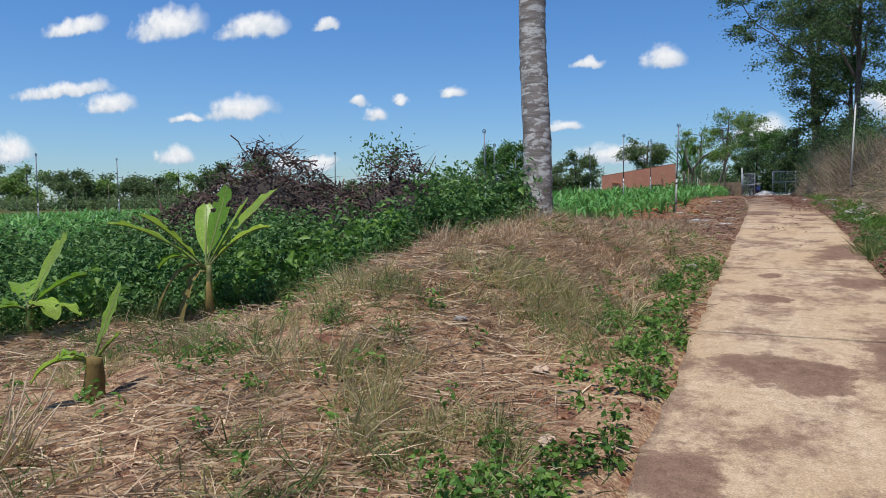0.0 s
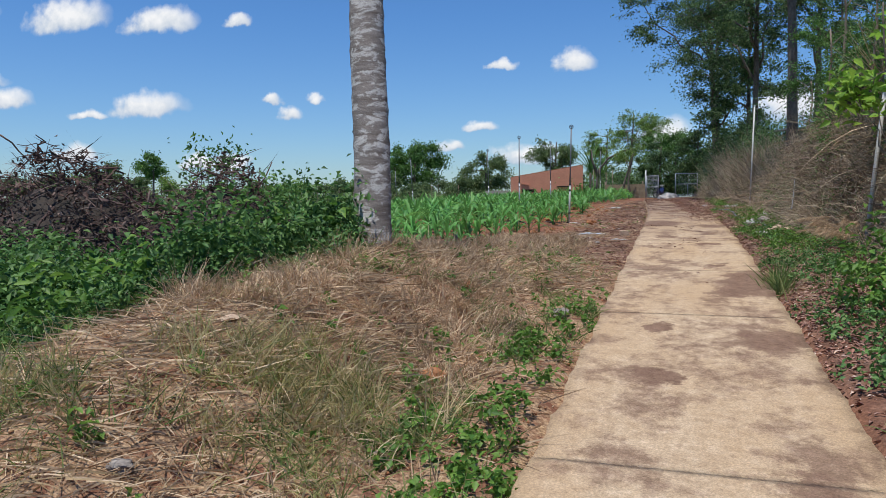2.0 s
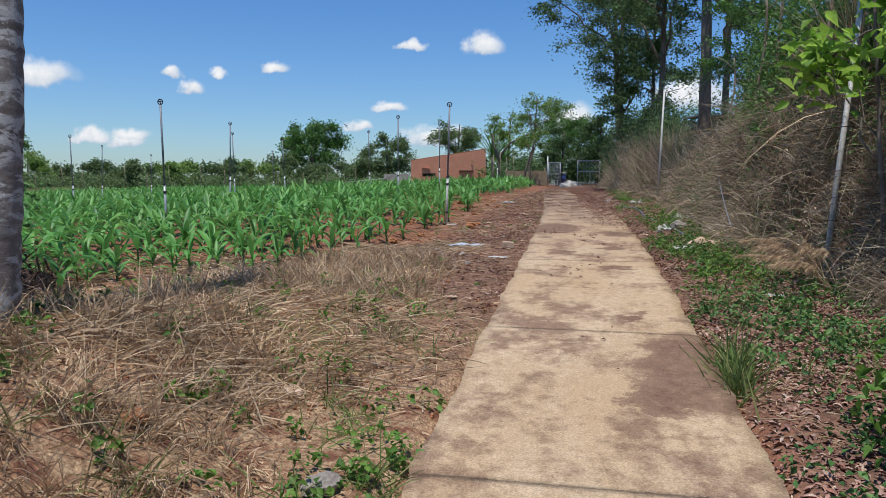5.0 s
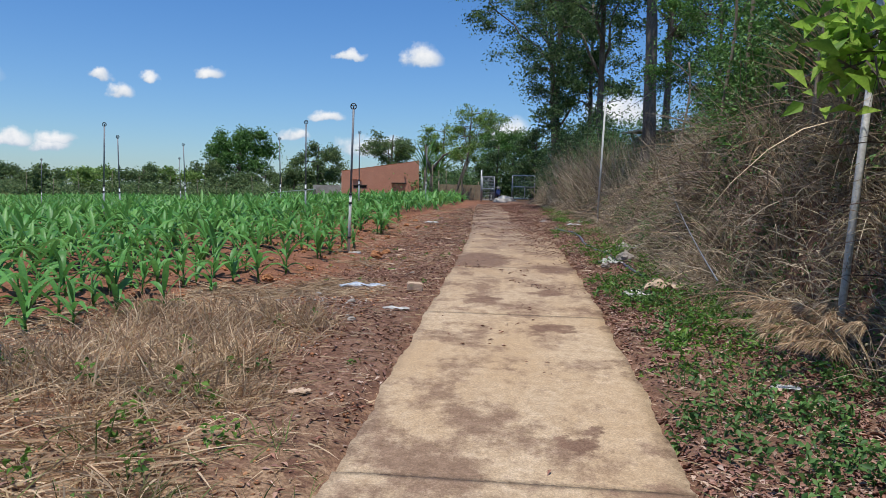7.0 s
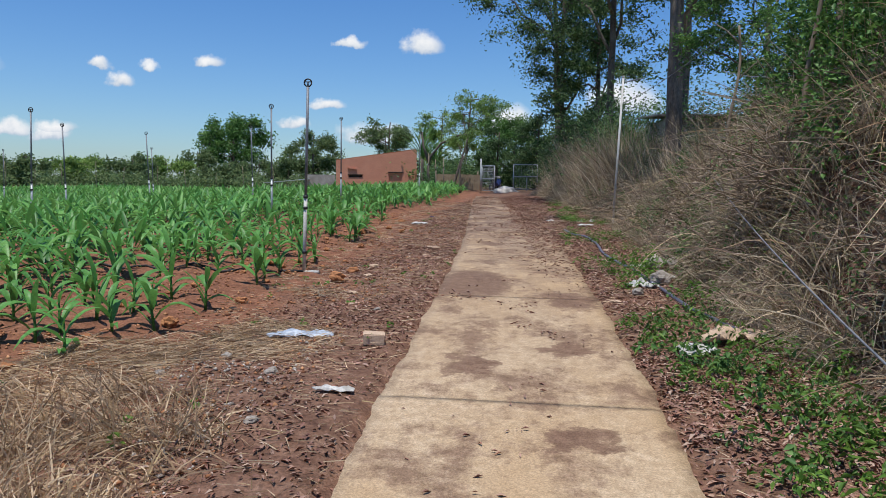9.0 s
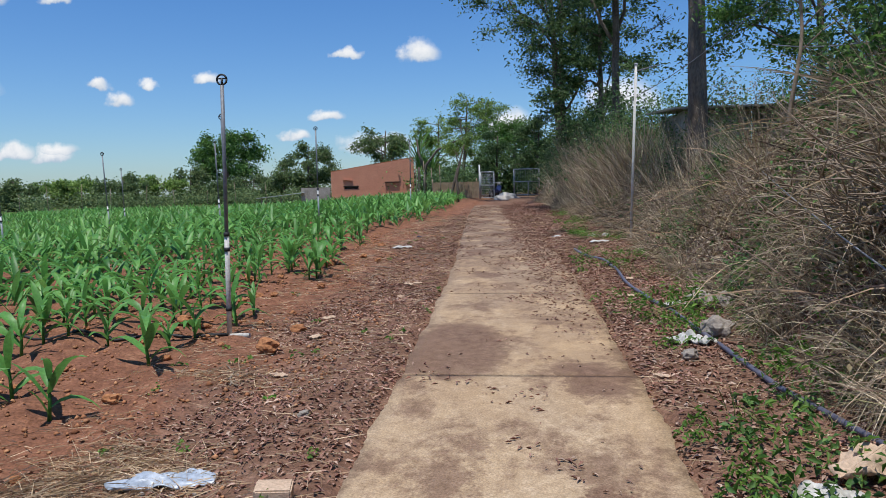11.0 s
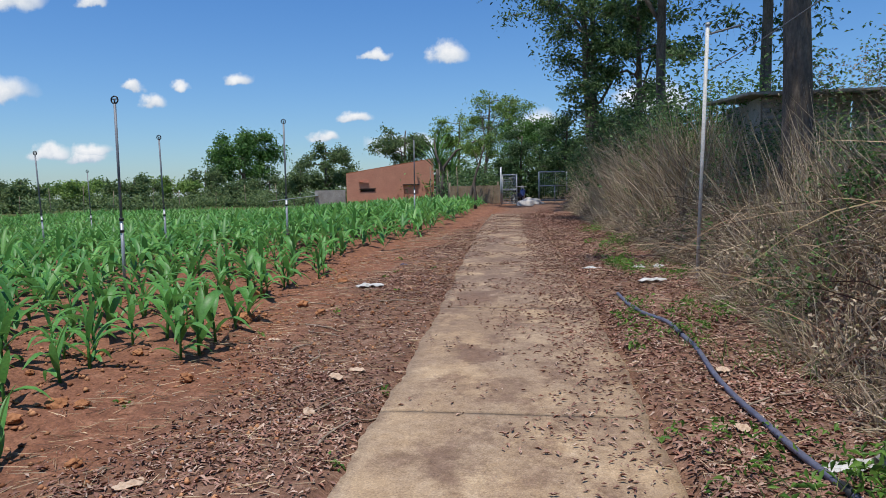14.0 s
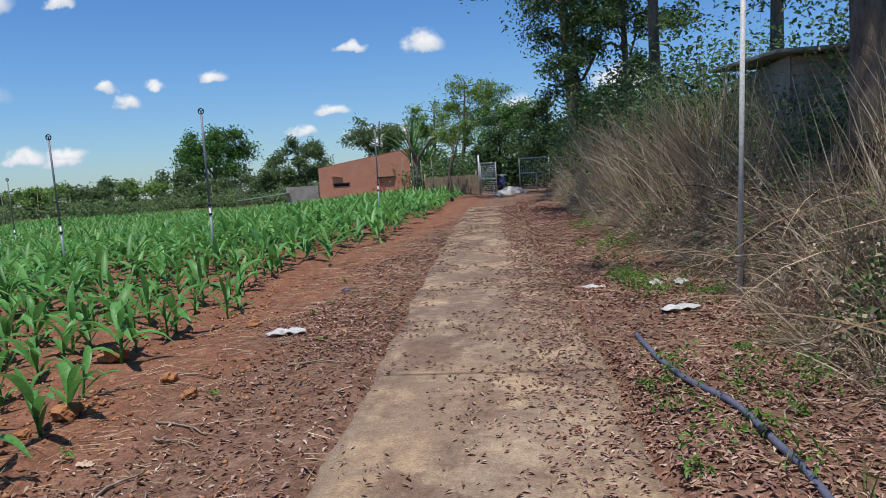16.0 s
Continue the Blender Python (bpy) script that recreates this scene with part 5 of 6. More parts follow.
def gravel(n, x0, x1, y0, y1, lo, hi, mat, label):
    """Loose chips of stone, each a squashed lump of eight faces."""
    x, y = scatter(n, x0, x1, y0, y1, lambda x, y: off_road(x, y, 0.03) * patchy(x, y, 2.2, 0.9, -0.1, 0.5))
    n = len(x)
    r = rng.uniform(lo, hi, n) * rng.uniform(0.5, 1.0, n)
    d = np.array([(1, 0, 0), (0, 1, 0), (-1, 0, 0), (0, -1, 0), (0, 0, 0.7), (0, 0, -0.7)], float)
    v = d[None] * r[:, None, None] * rng.uniform(0.55, 1.25, (n, 6, 1))
    a = rng.uniform(0, 6.28, n)
    c, q = np.cos(a)[:, None], np.sin(a)[:, None]
    v = np.stack([v[..., 0] * c - v[..., 1] * q, v[..., 0] * q + v[..., 1] * c, v[..., 2]], -1)
    v += np.stack([x, y, rough_lie(x, y) + 0.25 * r], -1)[:, None, :]
    f = np.array([(0, 1, 4), (1, 2, 4), (2, 3, 4), (3, 0, 4), (1, 0, 5), (2, 1, 5), (3, 2, 5), (0, 3, 5)])
    f = (f[None] + (np.arange(n) * 6)[:, None, None]).reshape(-1, 3)
    return tagged(mesh_part("gravel", v.reshape(-1, 3), f, mat), label, "gravel", kind="stuff")


M_CHIP = leafy("stone_chips", [(0.16, 0.12, 0.10), (0.34, 0.29, 0.25), (0.55, 0.50, 0.45), (0.24, 0.18, 0.14)], 0.85, 0.2, 0.0)
M_CRUMB = leafy("soil_crumbs", [(0.20, 0.085, 0.045), (0.36, 0.16, 0.08), (0.48, 0.25, 0.13), (0.14, 0.06, 0.035)], 0.95, 0.1, 0.0)
gravel(1500, -2.5, -1.4, 14.2, 17.2, 0.006, 0.024, M_CHIP, "pale stone chips among leaf litter")
gravel(1600, -2.6, -0.7, 18.5, 30.0, 0.005, 0.018, M_CHIP, "pale stone chips among leaf litter")
gravel(9000, -5.0, -1.3, 13.0, 30.0, 0.008, 0.035, M_CRUMB, "crumbs of red tilled earth")
gravel(5000, -3.2, -0.7, 3.0, 13.5, 0.006, 0.026, M_CRUMB, "crumbs of red earth between straw")


def dead_bush(x, y, n, reach):
    """Grey leafless shrub, its stems forking twice."""
    t = base("dead_bush", pose(x, y, on_ground(x, y) - 0.05), "grey leafless bush on the dry bank", "bush", "dead bushes")
    for k in range(n):
        d = unit(np.array([rng.uniform(-1.0, 0.2), rng.uniform(-0.9, 0.5), rng.uniform(0.25, 1.0)]))
        L = reach * rng.uniform(0.6, 1.1)
        q = np.linspace(0, 1, 6)[:, None]
        p = d * L * q + rng.standard_normal((6, 3)) * 0.03 * q
        p[:, 2] -= 0.25 * L * q[:, 0] ** 2
        runs = [(p, np.linspace(0.011, 0.004, 6))]
        for _ in range(6):
            o = p[rng.integers(2, 6)]
            w = unit(d + rng.standard_normal(3) * 0.6) * L * rng.uniform(0.2, 0.5)
            runs.append((np.array([o, o + w * 0.5 + rng.standard_normal(3) * 0.02, o + w]), [0.005, 0.004, 0.002]))
        tubes("stem", runs, M_WOOD, t, sides=4)


dead_bush(2.62, 18.5, 20, 1.0)
dead_bush(2.55, 19.2, 16, 0.9)
dead_bush(2.75, 16.6, 10, 0.8)


def bare_stem(x, y, h, lx, r):
    t = base("bare_sapling", pose(x, y, on_ground(x, y) - 0.05), "slender pale bare stem standing in the thicket", "sapling", "bare saplings")
    q = np.linspace(0, 1, 9)
    p = np.stack([lx * q + 0.04 * np.sin(q * 7 + x), 0.05 * np.sin(q * 5 + y), h * q], -1)
    tubes("stem", [(p, np.linspace(r, r * 0.55, 9))], M_WOOD, t, sides=7, jag=0.05)
    for k in (5, 6, 7):
        a = rng.uniform(0, 6.28)
        e = p[k] + np.array([math.cos(a) * 0.35, math.sin(a) * 0.35, 0.3])
        tubes("branch", [([p[k], (p[k] + e) / 2 + (0, 0, 0.03), e], [r * 0.4, r * 0.3, r * 0.15])], M_WOOD, t, sides=5)


for x, y, h, lx, r in ((2.67, 18.6, 2.6, 0.05, 0.028), (3.05, 18.8, 3.2, -0.1, 0.035), (2.95, 16.4, 3.0, 0.1, 0.03), (3.2, 14.6, 3.0, -0.1, 0.032), (2.75, 21.6, 1.9, 0.1, 0.025)):
    bare_stem(x, y, h, lx, r)


def plume_grass():
    """Pale feathery seed heads arching over the verge."""
    t = base("plume_grass", pose(2.45, 14.0, on_ground(2.45, 14.0)), "arching clump of pale feathery dry grass", "grass")
    runs, heads = [], []
    for k in range(26):
        d = np.array([-rng.uniform(0.2, 0.75), rng.uniform(-0.5, 0.5), 0])
        s = np.linspace(0, 1, 8)[:, None]
        h = rng.uniform(0.5, 0.95)
        p = d * s * 1.1 + np.array([0, rng.uniform(-0.4, 0.4), 0]) + np.array([0, 0, 1]) * h * (1.5 * s - 0.95 * s * s)
        runs.append((p, np.linspace(0.004, 0.002, 8)))
        for _ in range(120):
            u = rng.uniform(0.55, 1.0)
            c = np.array([np.interp(u, s[:, 0], p[:, i]) for i in range(3)])
            heads.append((c, p[-1] - p[-3]))
    tubes("stems", runs, M_STRAW, t, sides=4)
    root = np.array([h[0] for h in heads])
    lean = unit(unit(np.array([h[1] for h in heads])) + rng.standard_normal((len(heads), 3)) * 0.35)
    v, f = blade_arrays(root, lean, rng.uniform(0.05, 0.12, len(heads)), np.full(len(heads), 0.006), np.full(len(heads), 0.4), 2)
    tagged(mesh_part("plumes", v, f, M_STRAW, t), kind="stuff")


plume_grass()


# ---- heap of dead brushwood ----
def brush_pile():
    cx, cy = -8.1, 11.1
    z0 = float(lie(cx, cy))
    t = base("brush_pile", pose(cx, cy, z0), "large heap of dark dead branches and twigs", "brush pile")

    def top(dx, dy):
        return (1.95 * np.exp(-((dx + 0.5) / 1.4) ** 2 - ((dy + 0.2) / 1.3) ** 2) + 1.75 * np.exp(-((dx - 1.7) / 0.9) ** 2 - ((dy - 0.9) / 1.0) ** 2)
                + 0.5 * np.exp(-((dx + 2.4) / 1.0) ** 2 - ((dy + 0.9) / 1.0) ** 2))
    n = 16000
    dx, dy = rng.uniform(-4.4, 3.4, n), rng.uniform(-3.8, 2.8, n)
    h = top(dx, dy)
    m = h > 0.18
    dx, dy, h = dx[m], dy[m], h[m]
    z = h * (1 - 0.55 * rng.random(len(h)) ** 1.6)
    root = np.stack([dx, dy, z], -1)
    lean = rand_dirs(len(h), -0.55, 0.75)
    v, f = blade_arrays(root, lean, rng.uniform(0.15, 0.55, len(h)), rng.uniform(0.008, 0.018, len(h)), rng.uniform(-0.2, 0.6, len(h)), 4)
    tagged(mesh_part("twig_tangle", v, f, M_TWIG, t), kind="stuff")
    runs = []
    for k in range(240):
        i = rng.integers(0, len(h))
        p0 = root[i]
        d = unit(rng.standard_normal(3) * np.array([1, 1, 0.7]))
        L = rng.uniform(0.4, 1.0)
        s = np.linspace(-0.5, 0.5, 6)[:, None]
        p = p0 + d * L * s + rng.standard_normal((6, 3)) * 0.05
        p[:, 2] = np.maximum(p[:, 2], 0.03)
        runs.append((p, np.linspace(0.022, 0.007, 6) * rng.uniform(0.6, 1.2)))
    tagged(tubes("branch_tangle", runs, M_TWIG, t, sides=5), kind="stuff")
    pos = root[rng.integers(0, len(h), 7000)] + rng.standard_normal((7000, 3)) * 0.06
    v, f = leaf_arrays(pos, rng.uniform(0.04, 0.11, 7000), unit(rng.standard_normal((7000, 3))), 0.5, 0.25)
    tagged(mesh_part("dead_leaves", v, f, M_TWIG, t), kind="stuff")
    # dark sheet under the twigs, its colour standing in for shade inside the heap
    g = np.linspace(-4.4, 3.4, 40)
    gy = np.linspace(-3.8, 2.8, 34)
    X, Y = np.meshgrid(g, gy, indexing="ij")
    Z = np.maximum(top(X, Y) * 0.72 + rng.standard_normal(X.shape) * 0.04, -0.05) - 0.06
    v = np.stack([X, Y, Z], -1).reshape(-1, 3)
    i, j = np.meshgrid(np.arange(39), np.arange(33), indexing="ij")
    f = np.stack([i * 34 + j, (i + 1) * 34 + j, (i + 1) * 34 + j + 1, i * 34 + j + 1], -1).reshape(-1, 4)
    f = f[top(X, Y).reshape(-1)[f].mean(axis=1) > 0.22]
    mesh_part("shade_core", v, f, M_DARK, t)
    # sprigs standing out of it
    for (sx, sy, sh) in ((1.0, 1.3, 1.75), (2.3, 1.2, 1.3)):
        s = np.linspace(0, 1, 7)[:, None]
        runs = []
        ends = []
        for k in range(7):
            tip = np.array([sx + rng.uniform(-0.35, 0.35), sy + rng.uniform(-0.3, 0.3), sh * rng.uniform(0.8, 1.1)])
            p = np.array([sx, sy, 0.2]) * (1 - s) + tip * s
            p[1:-1] += rng.standard_normal((5, 3)) * 0.05
            runs.append((p, np.linspace(0.014, 0.004, 7)))
            ends.append(p[-1])
        tubes("sprig", runs, M_TWIG, t, sides=4)
        e = np.repeat(np.array(ends), 70, 0)
        v, f = leaf_arrays(e + rng.standard_normal(e.shape) * 0.13, rng.uniform(0.05, 0.1, len(e)), unit(rng.standard_normal(e.shape) + np.array([0, 0, 0.5])), 0.5)
        tagged(mesh_part("sprig_leaves", v, f, M_TREE_BROAD, t), kind="stuff")


brush_pile()


# ---- banana plants ----
M_BANANA = leafy("banana_leaf", [(0.14, 0.27, 0.025), (0.23, 0.38, 0.04), (0.34, 0.48, 0.07)], 0.4, 0.45, 0.45, islands=False)
M_BANANA_STEM = speckled("banana_stem", (0.13, 0.17, 0.05), (0.27, 0.25, 0.10), 4.0, 40.0, 0.6, 0.3, 0, 0.2, 0.01, (1, 1, 0.3))
M_BANANA_DRY = leafy("banana_dry", [(0.25, 0.17, 0.06), (0.42, 0.33, 0.10)], 0.7, 0.2, 0.3, islands=False)


def banana_leaf(parent, z0, heading, length, width, rise, curl, mat, label=""):
    """One leaf: channelled, wavy, torn along its veins."""
    n = 15
    s = np.linspace(0, 1, n)
    shape = np.where(s < 0.16, 0.06, np.sin(np.pi * np.clip((s - 0.14) / 0.88, 0, 1)) ** 0.55)
    x = length * s * (1 - 0.15 * s * s)
    z = z0 + length * (rise * s - curl * s * s)
    cols = []
    for c in (-1.0, -0.5, 0.0, 0.5, 1.0):
        w = 0.5 * width * shape * c
        wave = 0.012 * np.sin(s * 23 + c * 3) * abs(c) + rng.standard_normal(n) * 0.006 * abs(c)
        cols.append(np.stack([x, w, z + abs(c) * width * shape * 0.16 + wave], -1))
    v = np.stack(cols, 1).reshape(-1, 3)
    a = np.array([[math.cos(heading), -math.sin(heading), 0], [math.sin(heading), math.cos(heading), 0], [0, 0, 1]])
    v = v @ a.T
    f = []
    for k in range(n - 1):
        for c in range(4):
            if c in (0, 3) and k > 3 and rng.random() < 0.10:
                continue
            q = k * 5 + c
            f.append((q, q + 1, q + 6, q + 5))
    ob = mesh_part("leaf", v, np.array(f), mat, parent, label, smooth=True)
    mid = np.stack([x, 0 * x, z - 0.004], -1) @ a.T
    tubes("midrib", [(mid, np.linspace(0.012, 0.003, n))], M_BANANA_STEM, ob, sides=5)
    return ob


def banana(x, y, stem_h, leaves, label, dry=0, r=0.045, stem_mat=None):
    p = base("banana_plant", pose(x, y, on_ground(x, y) - 0.03), label, "banana plant", "banana plants")
    zs = np.linspace(0, stem_h, 8)
    tubes("stem", [(np.stack([0.03 * np.sin(zs * 3), 0.02 * zs, zs], -1), np.linspace(r, r * 0.6, 8))], stem_mat or M_BANANA_STEM, p, sides=10, jag=0.05)
    for head, L, W, rise, curl in leaves:
        banana_leaf(p, stem_h - 0.04, radians(head), L, W, rise, curl, M_BANANA)
    if dry:
        banana_leaf(p, stem_h - 0.02, radians(232), 0.62, 0.17, 0.55, 1.6, M_BANANA_DRY, "yellowing drooping leaf")
        banana_leaf(p, stem_h - 0.06, radians(262), 0.42, 0.12, 0.35, 1.9, M_BANANA_DRY, "yellowing drooping leaf")
        tubes("dead_sheath", [([(0.05, -0.02, 0.0), (0.05, -0.03, 0.2), (0.04, -0.02, 0.42)], [0.05, 0.045, 0.02])], M_BANANA_DRY, p, "brown dead leaf sheath", 8, 0.15)


banana(-5.24, 5.55, 0.58, [(92, 0.42, 0.24, 2.6, 0.6), (66, 0.95, 0.22, 1.30, 0.45), (248, 0.75, 0.22, 1.25, 0.5), (222, 1.05, 0.21, 0.95, 0.50), (30, 0.75, 0.20, 1.2, 0.65), (130, 0.5, 0.22, 1.9, 0.6), (196, 0.6, 0.20, 0.9, 0.9), (44, 0.5, 0.22, 1.9, 0.5)],
       "young banana plant with bright green torn leaves", 1)
banana(-6.28, 4.36, 0.32, [(150, 0.6, 0.24, 0.8, 0.5), (40, 0.6, 0.22, 1.0, 0.5), (80, 0.45, 0.2, 1.9, 0.4), (260, 0.5, 0.22, 0.5, 0.7), (350, 0.6, 0.22, 0.6, 0.7), (215, 0.5, 0.22, 0.5, 0.6), (20, 0.6, 0.2, 0.4, 0.5)],
       "small banana plant with dull green leaves in weeds")
banana(-3.83, 3.06, 0.30, [(80, 0.24, 0.10, 2.4, 0.4), (222, 0.40, 0.15, 0.55, 0.8), (40, 0.2, 0.06, 1.4, 0.5), (240, 0.22, 0.10, 1.2, 1.0)],
       "cut banana stump with fresh green shoots", 0, 0.075, M_BANANA_DRY)


# ---- hedges that close the view ----
def hedge(name, x, y, n_leaf, r_lo, r_hi, h_lo, h_hi, size, mat, label):
    clump_stuff(name, x, y, n_leaf, r_lo, r_hi, h_lo, h_hi, size, mat, label, 0.5, "hedge")


az = radians(1) * rng.uniform(13, 80, 420)
di = rng.uniform(78, 100, 420)
hedge("field_hedge", -np.sin(az) * di, 10 + np.cos(az) * di, 80, 0.9, 2.0, 0.8, 2.0, 0.30, M_FIELD, "low green hedge beyond the corn")
x, y = scatter(120, -7.5, 7, 61.5, 72)
m = ~((np.abs(x + 1.9) < 1.2) & (y < 65))
hedge("gate_hedge", x[m], y[m], 150, 0.7, 1.3, 1.4, 3.0, 0.19, M_TREE, "dense dark green bushes behind the gate")
x, y = scatter(60, -14, 4, 80, 96)
hedge("back_hedge", x, y, 130, 1.2, 2.4, 1.8, 3.6, 0.30, M_TREE_BROAD, "green trees behind the house and gate")


# ---- by the gate ----
def boundary_fence():
    z0 = on_ground(-4.2, 59) - 0.05
    f = base("sheet_fence", pose(-5.9, 59.6, z0), "low brown sheet fence beside the gate", "fence")
    for k in range(6):
        bm = bmesh.new()
        for q in range(5):
            box(bm, (0.51 * k + 0.05 + 0.1 * q, 0.02 * (q % 2), 0.55), (0.098, 0.03, 1.05 + 0.03 * ((k * 3 + q) % 3)))
        part("panel", bm, M_FENCE, f)
    for k in range(3):
        tubes("post", [([(1.4 * k, 0.08, 0), (1.4 * k, 0.08, 1.3)], 0.04)], M_WOOD, f)


boundary_fence()


def sand_heap():
    bm = bmesh.new()
    bmesh.ops.create_icosphere(bm, subdivisions=4, radius=1.0)
    for v in bm.verts:
        n = noise.noise(v.co * 2.3) * 0.22 + noise.noise(v.co * 7) * 0.08
        v.co = Vector((v.co.x * 0.75 * (1 + n), v.co.y * 0.6 * (1 + n), max(-0.05, v.co.z * 0.42 * (1 + n))))
    for f in bm.faces:
        f.smooth = True
    ob = part("sand_heap", bm, M_SAND)
    ob.matrix_basis = pose(-1.15, 57.2, on_ground(-1.15, 57.2) - 0.02)
    tagged(ob, "small heap of pale sand in the gateway", "sand heap")


sand_heap()


def motorbike():
    b = base("motorbike", pose(-1.95, 60.6, on_ground(-1.95, 60.6), 0, 0, 65), "parked dark blue motorbike behind the gate", "motorbike")
    for x in (-0.6, 0.6):
        a = np.linspace(0, 2 * np.pi, 25)
        w = tubes("tyre", [(np.stack([x + 0.26 * np.cos(a), 0 * a, 0.30 + 0.26 * np.sin(a)], -1), 0.045)], M_RUBBER, b)
        spokes = [([(x, 0, 0.30), (x + 0.23 * math.cos(q), 0, 0.30 + 0.23 * math.sin(q))], 0.008) for q in np.arange(0, 6.28, 0.63)]
        tubes("rim", spokes + [([(x, -0.06, 0.30), (x, 0.06, 0.30)], 0.04)], M_STEEL, w, sides=6)
    bm = bmesh.new()
    box(bm, (-0.02, 0, 0.50), (0.62, 0.22, 0.26), Matrix.Rotation(0.12, 4, "Y"), 0.07)
    box(bm, (0.42, 0, 0.62), (0.16, 0.34, 0.52), Matrix.Rotation(0.45, 4, "Y"), 0.06)
    part("body", bm, M_BLUEPAINT, b)
    bm = bmesh.new()
    box(bm, (-0.32, 0, 0.74), (0.72, 0.24, 0.12), None, 0.05)
    part("seat", bm, M_RUBBER, b)
    bm = bmesh.new()
    box(bm, (0.44, 0, 0.98), (0.18, 0.26, 0.16), None, 0.06)
    part("headlight", bm, M_PLASTIC, b, "pale headlight cowl")
    tubes("handlebar", [([(0.28, -0.34, 1.02), (0.42, -0.1, 1.0), (0.42, 0.1, 1.0), (0.28, 0.34, 1.02)], 0.015)], M_STEEL, b)
    tubes("fork", [([(0.46, 0.08, 0.9), (0.6, 0.08, 0.3)], 0.022), ([(0.46, -0.08, 0.9), (0.6, -0.08, 0.3)], 0.022)], M_STEEL, b)


motorbike()


def bare_tree(x, y, pts, r0, name="crooked_tree", label="crooked grey bare-stemmed tree beside the gate"):
    t = base(name, pose(x, y, on_ground(x, y) - 0.05), label, "tree")
    tubes("trunk", [(np.array(p, float), np.linspace(r0, r0 * 0.35, len(p))) for p in pts], M_BARK, t, sides=9, jag=0.04)


bare_tree(-3.5, 51.3, [[(0, 0, 0), (0.03, 0, 0.6), (-0.05, 0, 1.2), (0.08, 0.1, 1.85), (0.2, 0.1, 2.1)]], 0.085)
bare_tree(-7.0, 64.0, [[(0, 0, 0), (0, 0, 1.4), (0.1, 0, 2.4), (0.9, 0, 3.4), (2.2, 0, 4.0), (3.2, 0, 4.1)], [(0.05, 0, 2.0), (-0.4, 0, 3.2), (-0.5, 0, 4.2)]], 0.13)


def stake(x, y, h, lx):
    s = base("wooden_stake", pose(x, y, on_ground(x, y) - 0.05), "thin weathered wooden stake", "stake", "field stakes")
    tubes("stick", [([(0, 0, 0), (lx * 0.4, 0, h * 0.5), (lx, 0, h)], [0.026, 0.024, 0.018])], M_WOOD, s)
    tubes("tie", [([(lx * 0.7, 0, h * 0.7 - 0.03), (lx * 0.7, 0, h * 0.7 + 0.03)], 0.03)], M_RUBBER, s)


for k in range(26):
    q = radians(20 + 2.0 * k + rng.uniform(-0.5, 0.5))
    dd = 64 + 8 * rng.random()
    stake(-math.sin(q) * dd, 12 + math.cos(q) * dd, rng.uniform(1.5, 2.6), rng.uniform(-0.15, 0.15))
for (px, py, ph) in ((-6.2, 55, 2.2), (-5.8, 55.6, 2.4), (-5.3, 55.2, 2.0), (-5.0, 56.5, 2.1)):
    stake(px, py, ph, rng.uniform(-0.1, 0.1))


def spiky_palm(x, y, h, n, label):
    """Upright fan of long stiff blades."""
    t = base("spiky_palm", pose(x, y, on_ground(x, y)), label, "palm", "spiky palms")
    zs = np.linspace(0, h * 0.45, 6)
    tubes("trunk", [(np.stack([0 * zs, 0 * zs, zs], -1), np.linspace(0.16, 0.10, 6))], M_BARK, t)
    for k in range(n):
        a = math.pi * (k + 0.5) / n
        d = np.array([math.cos(a) * 0.85, rng.uniform(-0.3, 0.3), 0.55 + math.sin(a)])
        v, f = corn_leaf_arrays(h * rng.uniform(0.55, 0.75), 0.26, 0.25, 0.35)
        m = Matrix.Translation((0, 0, h * 0.42)) @ Vector(d).to_track_quat("X", "Z").to_matrix().to_4x4()
        ob = mesh_part("leaf", v, f, M_TREE_BROAD, t, smooth=True)
        ob.matrix_basis = m


spiky_palm(-8.3, 70.0, 5.4, 12, "tall palm with stiff upright green blades beside the house")
spiky_palm(-7.4, 71.0, 4.4, 10, "tall palm with stiff upright green blades beside the house")


# ---- corrugated shed behind the bank ----
def shed():
    s = base("corrugated_shed", pose(3.75, 31.2, 2.0), "weathered corrugated metal shed behind the bank", "shed")
    zs = np.linspace(0, 2.0, 120)
    prof = 0.02 * np.sin(zs * 2 * np.pi / 0.11)
    for k in range(3):
        x0, x1 = 1.45 * k, 1.45 * (k + 1) - 0.02
        rows = []
        for z, q in zip(zs, prof):
            rows += [(x0, q + 0.004 * k, z), (x1, q + 0.004 * k, z)]
        f = [(2 * i, 2 * i + 1, 2 * i + 3, 2 * i + 2) for i in range(len(zs) - 1)]
        ob = mesh_part("sheet", rows, f, M_METAL_SHEET, s)
        mod = ob.modifiers.new("thick", "SOLIDIFY")
        mod.thickness = 0.004
    bm = bmesh.new()
    box(bm, (0.03, 1.6, 1.0), (0.06, 3.0, 2.0))
    part("side_wall", bm, M_METAL_SHEET, s)
    bm = bmesh.new()
    box(bm, (2.1, 1.5, 2.12), (4.9, 3.9, 0.05), Matrix.Rotation(0.06, 4, "X"), 0.01)
    part("roof", bm, M_METAL_SHEET, s, "rusty overhanging sheet roof")


